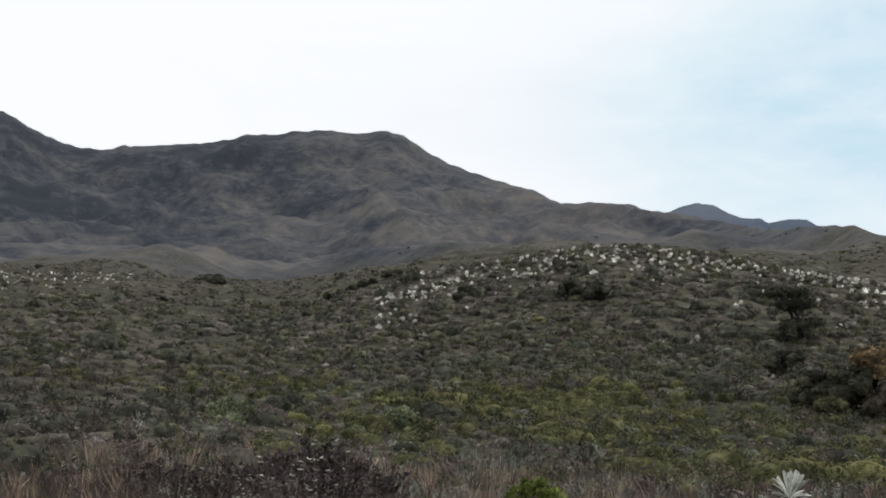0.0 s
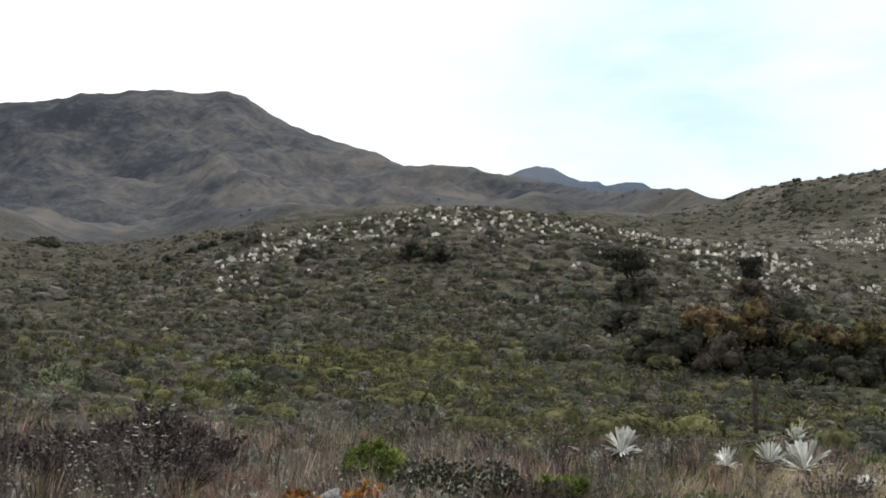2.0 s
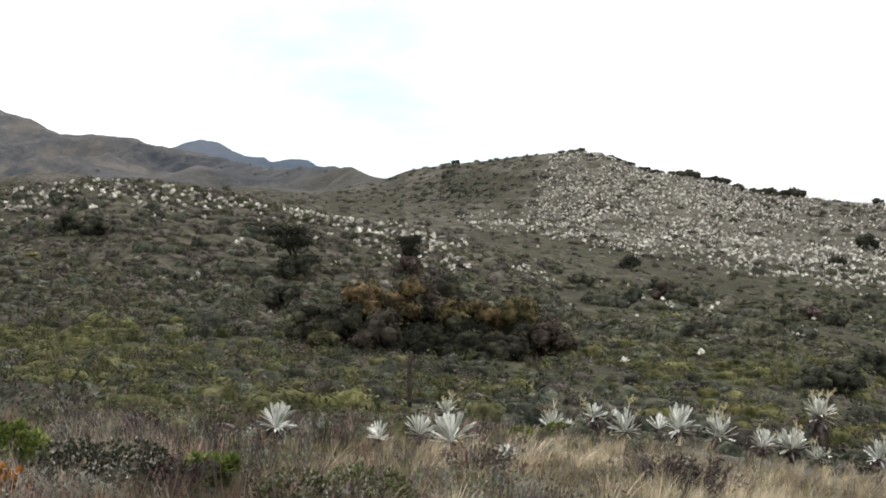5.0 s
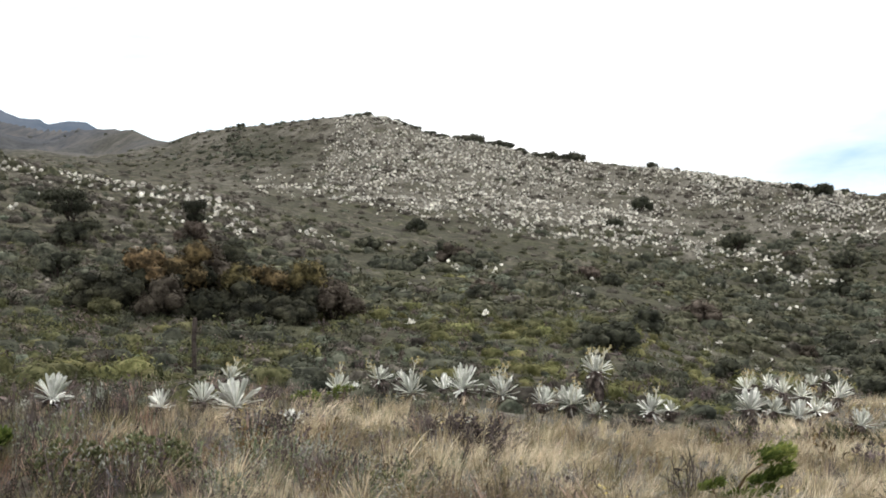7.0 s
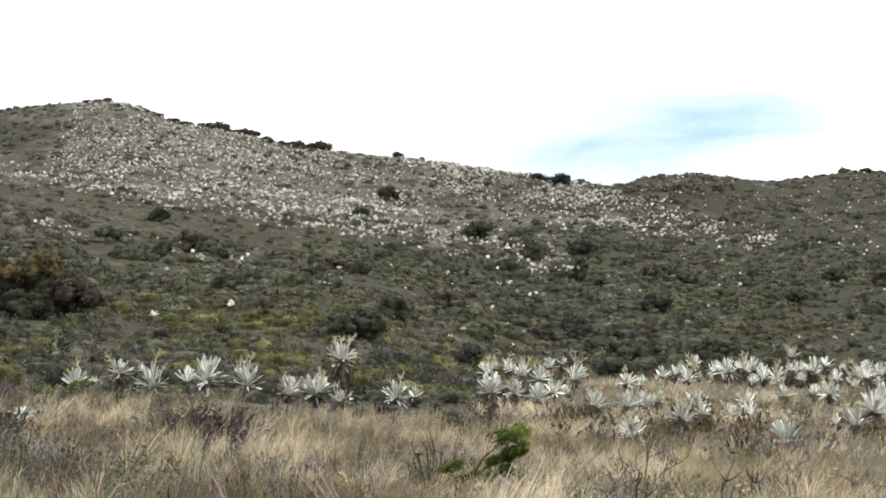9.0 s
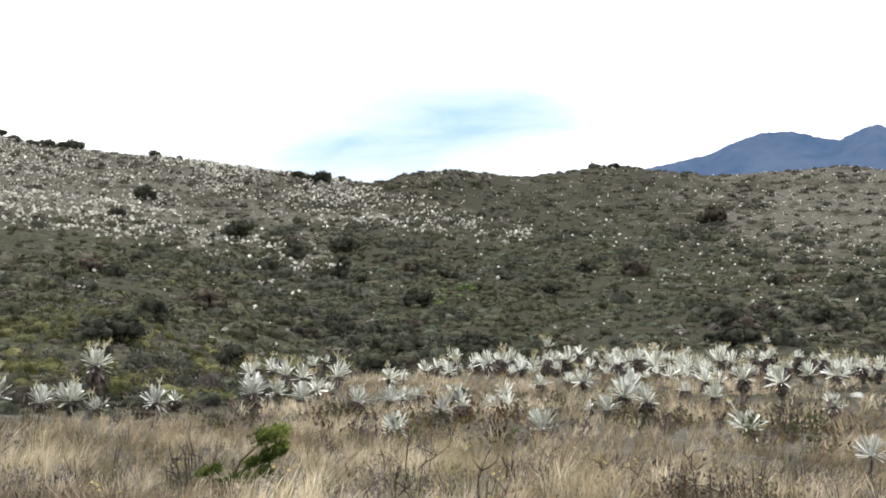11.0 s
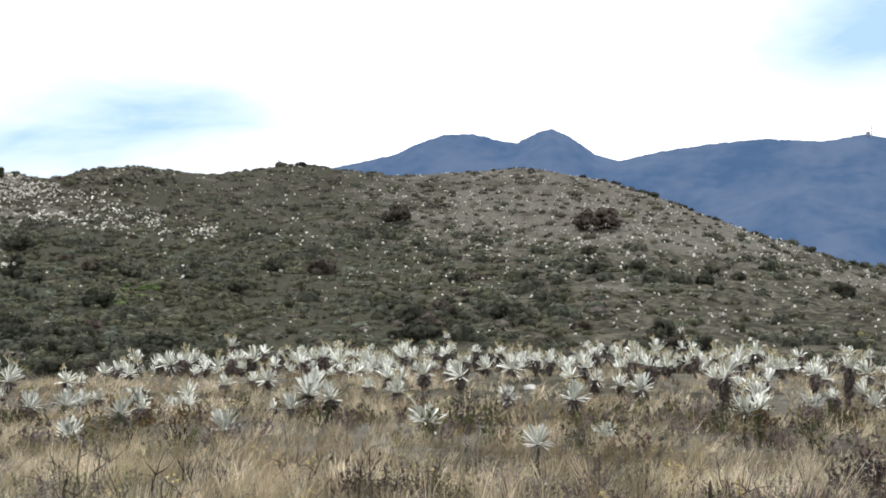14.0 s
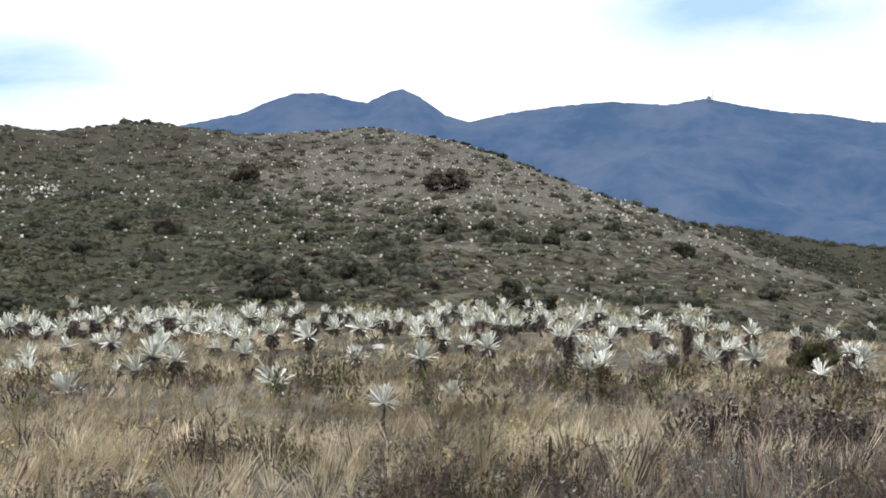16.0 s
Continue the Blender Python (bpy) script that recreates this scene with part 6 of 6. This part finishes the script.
small_tree(-15.3, 80.5, [(0.35, 0.9, 2.3, 1.3), (-0.1, 1.9, 2.3, 1.6), (-0.5, 2.7, 2.6, 1.8)], "dark moorland tree with two tiers of foliage", 11, 1.6)
small_tree(-20.4, 87.5, [(0.0, 2.3, 1.5, 1.6), (0.05, 1.5, 1.0, 1.2)], "dark moorland tree with one round crown", 12, 1.9)
bush("dark_shrub", -15.2, 79.6, 2.2, 1.5, SHRUB_DARK, "dark shrub round the foot of a small tree", 252, lobes=7, leaf=0.07, per=200, group="lone shrubs on the slopes")
bush("dark_shrub", -20.3, 87.0, 2.3, 1.7, SHRUB_BROWN, "dark shrub round the foot of a small tree", 251, lobes=6, leaf=0.085, per=170, group="lone shrubs on the slopes")


def fence_post(az, r):
    ob = thing("fence_post", spot(az, r), "weathered dark wooden fence post in the heath", "post")
    g = np.random.default_rng(3)
    v, f = tube([(0, 0, -0.3), (0.01, 0, 0.3), (0.0, 0.01, 0.75), (0.02, 0.0, 1.2), (0.025, 0, 1.25)], [0.058, 0.056, 0.054, 0.05, 0.035], 9)
    v[:, :2] *= 1 + g.normal(0, 0.05, (len(v), 1))
    part("shaft", flat_mesh("shaft", v, f, TWIG, True), ob)


fence_post(-20.46, 29.1)


def green_bush(name, az, r, wide, high, mat, label, seed, n=520, leaf=0.05, fleck=None):
    """A near bush of single leaves in upright whorls."""
    g = np.random.default_rng(seed)
    ob = thing(name, spot(az, r), label, "bush")
    whorls = []
    for k in range(n // 9):
        th, q = g.uniform(0, 6.28), math.sqrt(g.uniform(0, 1))
        top = np.array([math.cos(th) * q * wide / 2, math.sin(th) * q * wide / 2, high * math.sqrt(max(0.05, 1 - 0.8 * q * q)) * g.uniform(0.15, 1.05) ** 0.4])
        if k < 7:
            part("stem", flat_mesh("stem", *tube([(top[0] * 0.15, top[1] * 0.15, -0.05), top * [0.7, 0.7, 0.5], top], [0.012, 0.008, 0.004], 4), TWIG), ob)
        for j in range(9):
            a, up = j * 2.4 + g.uniform(0, 1), g.uniform(0.2, 1.3)
            d = np.array([math.cos(a) * math.cos(up), math.sin(a) * math.cos(up), math.sin(up)])
            s = np.array([-math.sin(a), math.cos(a), 0]) * leaf * 0.24
            ln = leaf * g.uniform(0.8, 1.3)
            whorls.append((np.array([top, top + d * ln * 0.55 + s, top + d * ln, top + d * ln * 0.55 - s]), np.array([[0, 1, 2], [0, 2, 3]])))
    v, f = lump(seed + 400, 12, 5, wide=0.36, squash=0.5)
    whorls.append((v * [wide, wide, 1.4 * high], f))
    if fleck is not None:
        few = [w for w in whorls[:-1] if g.random() < 0.08]
        part("pale_leaves", flat_mesh("pale_leaves", *joined([(v + [0, 0, 0.02], f) for v, f in few]), fleck), ob, label="small pale leaves")
    part("foliage", flat_mesh("foliage", *joined(whorls), mat), ob)
    return ob


green_bush("green_bush", -4.03, 11.8, 0.6, 0.42, GREEN, "bright green leafy bush in brown heath", 1, n=1900, leaf=0.05)
green_bush("dark_leaf_bush", -6.4, 10.9, 0.7, 0.36, DARK, "blackish low bush with small grey leaves", 2, n=1300, leaf=0.04, fleck=GREY)
green_bush("dark_leaf_bush", -8.6, 10.6, 0.75, 0.38, DARK, "blackish low bush with small grey leaves", 3, n=1300, leaf=0.04, fleck=GREY)
green_bush("grey_leaf_bush", -7.6, 10.2, 0.45, 0.22, GREY, "grey-leaved low bush among dark heath", 4, n=380, leaf=0.025)
green_bush("olive_leaf_bush", -18.6, 9.7, 0.8, 0.32, OLIVE, "olive small-leaved low bush at the edge of the grass", 14, n=2200, leaf=0.035, fleck=PALE_GREEN)
green_bush("dark_leaf_bush", -15.8, 9.5, 0.6, 0.3, OLIVE, "dull olive low bush with small grey leaves", 15, n=1200, leaf=0.04, fleck=GREY)
green_bush("rusty_plant", -3.6, 9.9, 0.42, 0.24, ORANGE, "low orange-rust plant beside a grey stone", 5, n=300, leaf=0.06)
green_bush("rusty_plant", -0.9, 9.9, 0.34, 0.2, ORANGE, "low orange-rust plant beside a grey stone", 6, n=250, leaf=0.05)
green_bush("green_bush", 9.29, 32, 1.25, 0.7, PALE_GREEN, "pale green leafy bush in the heath", 7, n=900, leaf=0.11)
green_bush("green_bush", 1.76, 35.5, 1.0, 0.6, PALE_GREEN, "yellow-green leafy bush in the heath", 8, n=800, leaf=0.1)
green_bush("lime_bush", -25.42, 19.8, 0.5, 0.22, GREEN, "low lime-green cushion plant behind the grass", 9, n=500, leaf=0.06)
green_bush("lime_bush", -27.0, 23.4, 0.62, 0.24, GREEN, "low lime-green cushion plant behind the grass", 10, n=500, leaf=0.07)
bush("olive_bush", -89.69, 33, 1.25, 0.85, MOUND_OLIVE, "rounded olive-green bush behind the grass", 11, lobes=9, leaf=0.045, per=200, category="bush")
green_bush("fern_clump", -11.9, 11.2, 0.5, 0.25, GREEN, "fresh green ferny clump in dry grass", 12, n=380, leaf=0.09)


def heather_bush(az, r, wide, high, seed):
    """A wiry bush: stems that rise from one foot, set with tiny leaves, and pale seed heads."""
    ob = thing("heather_bush", spot(az, r), "dark purple-grey wiry heather bush among brown heath", "bush", "heather bushes")
    for k in range(3):
        v, f = sprig_bush(26, 22, seed * 3 + k, 0.035, 0.075)
        part("spray", flat_mesh("spray", v * [wide, wide, high * 1.15], f, DIM_HEATHER), ob)["kind"] = "stuff"
    v, f = joined_star(seed)
    part("seed_head", flat_mesh("seed_head", v * [0.8 * wide, 0.8 * wide, high], f, GREY), ob, label="tiny pale seed heads")["kind"] = "stuff"


for k, (az, r, w, h) in enumerate([(4.1, 12.0, 0.95, 0.55), (5.6, 12.4, 1.0, 0.66), (7.2, 12.0, 0.9, 0.55), (6.6, 10.9, 0.85, 0.42), (2.9, 12.9, 0.7, 0.48), (4.8, 10.7, 0.8, 0.4), (5.2, 11.5, 0.9, 0.5),
                                   (6.3, 11.9, 0.9, 0.58), (8.4, 11.2, 0.7, 0.36), (3.4, 11.3, 0.6, 0.36), (9.8, 12.8, 0.8, 0.45), (11.9, 13.4, 0.8, 0.45), (-10.6, 10.6, 0.6, 0.3), (-30.9, 15.6, 0.8, 0.36), (-32.2, 15.9, 0.9, 0.42), (-23.5, 12.6, 0.7, 0.34), (-33.0, 13.5, 0.8, 0.42),
                                   (-84.5, 11.8, 0.7, 0.42), (-86.0, 12.6, 0.8, 0.5), (-87.8, 12.0, 0.7, 0.45), (-89.5, 12.8, 0.8, 0.5), (-91.0, 12.2, 0.7, 0.45)]):
    heather_bush(az, r, w, h, 70 + k)


def sprig_shrub(az, r):
    """A leaning reddish stem with dense bright-green scaly boughs."""
    g = np.random.default_rng(6)
    ob = thing("scale_leaf_shrub", spot(az, r), "bright green scale-leaved shrub leaning from a reddish stem", "shrub")
    side = np.array([math.cos(radians(az)), math.sin(radians(az)), 0])
    for x, z, wide, high, n in ((0.40, 0.47, 0.10, 0.07, 420), (0.44, 0.34, 0.08, 0.06, 300), (0.31, 0.27, 0.10, 0.045, 300), (0.27, 0.15, 0.13, 0.04, 320), (-0.09, 0.20, 0.08, 0.035, 200), (0.05, 0.12, 0.10, 0.03, 220)):
        mid = side * x + [0, 0, z]
        stem = tube([(0, 0, -0.06), mid * [0.45, 0.45, 0.6], mid], [0.013, 0.009, 0.004], 5)
        part("stem", flat_mesh("stem", *stem, RUST), ob, label="reddish brown stem")
        needles = []
        for k in range(int(1.15 * n)):
            s = g.uniform(-1, 1)
            c = mid + side * s * wide + [0, 0, 0.35 * s * wide] + g.normal(0, high * 0.42, 3)
            d = unit(side * 0.75 + [0, 0, 0.6] + g.normal(0, 0.35, 3))
            w = unit(np.cross(d, g.normal(0, 1, 3))) * 0.0095
            needles.append((np.array([c, c + d * 0.022 + w, c + d * 0.054, c + d * 0.022 - w]), np.array([[0, 1, 2], [0, 2, 3]])))
        part("bough", flat_mesh("bough", *joined(needles), GREEN), ob)["kind"] = "stuff"


sprig_shrub(-43.3, 10.6)


def bare_shrub(az, r, high, label, seed, forks=4):
    g = np.random.default_rng(seed)
    ob = thing("bare_shrub", spot(az, r), label, "shrub", "leafless shrubs in the grass", g.uniform(0, 6.28))
    for k in range(forks):
        th = k * 6.28 / forks + g.uniform(-0.5, 0.5)
        pts, rad = limb((0.02 * math.cos(th), 0.02 * math.sin(th), -0.05), (0.55 * math.cos(th), 0.55 * math.sin(th), 1), high * g.uniform(0.7, 1.15), 0.010, g, 0.34, 6)
        bits = [tube(pts, [max(q, 0.003) for q in rad], 5)]
        for j in (2, 3, 4, 4):
            p2, r2 = limb(pts[j], g.normal(0, 1, 3) + [0, 0, 0.8], high * g.uniform(0.25, 0.45), 0.006, g, 0.3, 3)
            bits.append(tube(p2, [max(q, 0.002) for q in r2], 4))
        part("branch", flat_mesh("branch", *joined(bits), TWIG), ob)
    return ob


for k, (az, r, h) in enumerate([(-51.0, 9.3, 0.5), (-54.6, 9.5, 0.55), (-56.6, 10.6, 0.5), (-61.9, 9.4, 0.5), (-64.6, 9.1, 0.45), (-75.2, 9.9, 0.45), (-38.2, 10.2, 0.62), (-42.0, 11.5, 0.5), (-51.5, 12.0, 0.6), (-50.2, 13.5, 0.5), (-57.2, 15.5, 0.55), (-60.3, 13.0, 0.5),
                                (-63.6, 12.5, 0.55), (-31.5, 14.5, 0.55), (-33.2, 15.0, 0.6), (-71.0, 15.5, 0.5), (-67.3, 13.0, 0.5), (-79.0, 10.0, 0.5), (-82.0, 11.5, 0.4)]):
    bare_shrub(az, r, h, "leafless dark twiggy shrub in dry grass", 40 + k, forks=3 + k % 3)


def burnt_stalk(az, r, high, seed):
    """A blackened dead stalk: a crooked stem and the charred knot on its top."""
    g = np.random.default_rng(seed)
    ob = thing("burnt_stalk", spot(az, r), "blackened dead stalk standing in dry grass", "stalk", "burnt stalks in the grass")
    lean = g.normal(0, 0.08, 2)
    tip = np.array([lean[0], lean[1], 1.0]) * high
    part("stem", flat_mesh("stem", *tube([(0, 0, -0.06), tip * [0.2, 0.6, 0.4], tip * 0.85], [0.011, 0.009, 0.009], 6), TWIG, True), ob)
    part("knot", flat_mesh("knot", *tube([tip * 0.6, tip * 0.75, tip * 0.92, tip], [0.009, 0.013, 0.012, 0.005], 7), TWIG, True), ob, label="charred knot")


for k, (az, r, h) in enumerate([(-78.3, 8.6, 0.36), (-82.0, 9.8, 0.2), (-86.2, 10.4, 0.2), (-87.3, 11.0, 0.24)]):
    burnt_stalk(az, r, h, 60 + k)


def boulder(az, r, size, label, seed, mat):
    g = np.random.default_rng(seed)
    bm = bmesh.new()
    bmesh.ops.create_icosphere(bm, subdivisions=3, radius=size / 2)
    off = g.uniform(0, 50, 3)
    for v in bm.verts:
        n = noise.fractal(Vector(v.co) / size * 2 + Vector(off), 1.0, 2.0, 3)
        v.co = v.co * (1 + 0.45 * n)
        v.co.z = v.co.z * 0.62 + size * 0.12
    me = bpy.data.meshes.new("stone")
    bm.to_mesh(me)
    bm.free()
    me.materials.append(mat)
    ob = new("stone", me)
    ob.matrix_basis = Matrix.Translation(spot(az, r)) @ pose(0, 0, 0, 0, 0, float(g.uniform(0, 360)))
    return tagged(ob, label, "stone")


boulder(-70.77, 36.3, 0.33, "pale bare stone between frailejones", 2, STONE)
boulder(-2.3, 9.9, 0.42, "grey angular stone in the heath", 3, GREY_STONE)


def mast(az, dist, el):
    """The thin mast on the far range."""
    z = EYE + dist * math.tan(radians(el))
    base = Vector((-dist * math.sin(radians(az)), dist * math.cos(radians(az)), z))
    ob = thing("radio_mast", base, "thin radio mast on the far mountain top", "mast")
    part("pole", flat_mesh("pole", *tube([(0, 0, -8), (0, 0, 18), (0, 0, 34)], [1.5, 1.1, 0.6], 6), MASTS), ob)
    part("hut", flat_mesh("hut", *tube([(-14, 10, -8), (-14, 10, 6), (-14, 10, 9)], [7, 7, 3], 4), MASTS), ob)


mast(-85.3, 4580, 2.86)
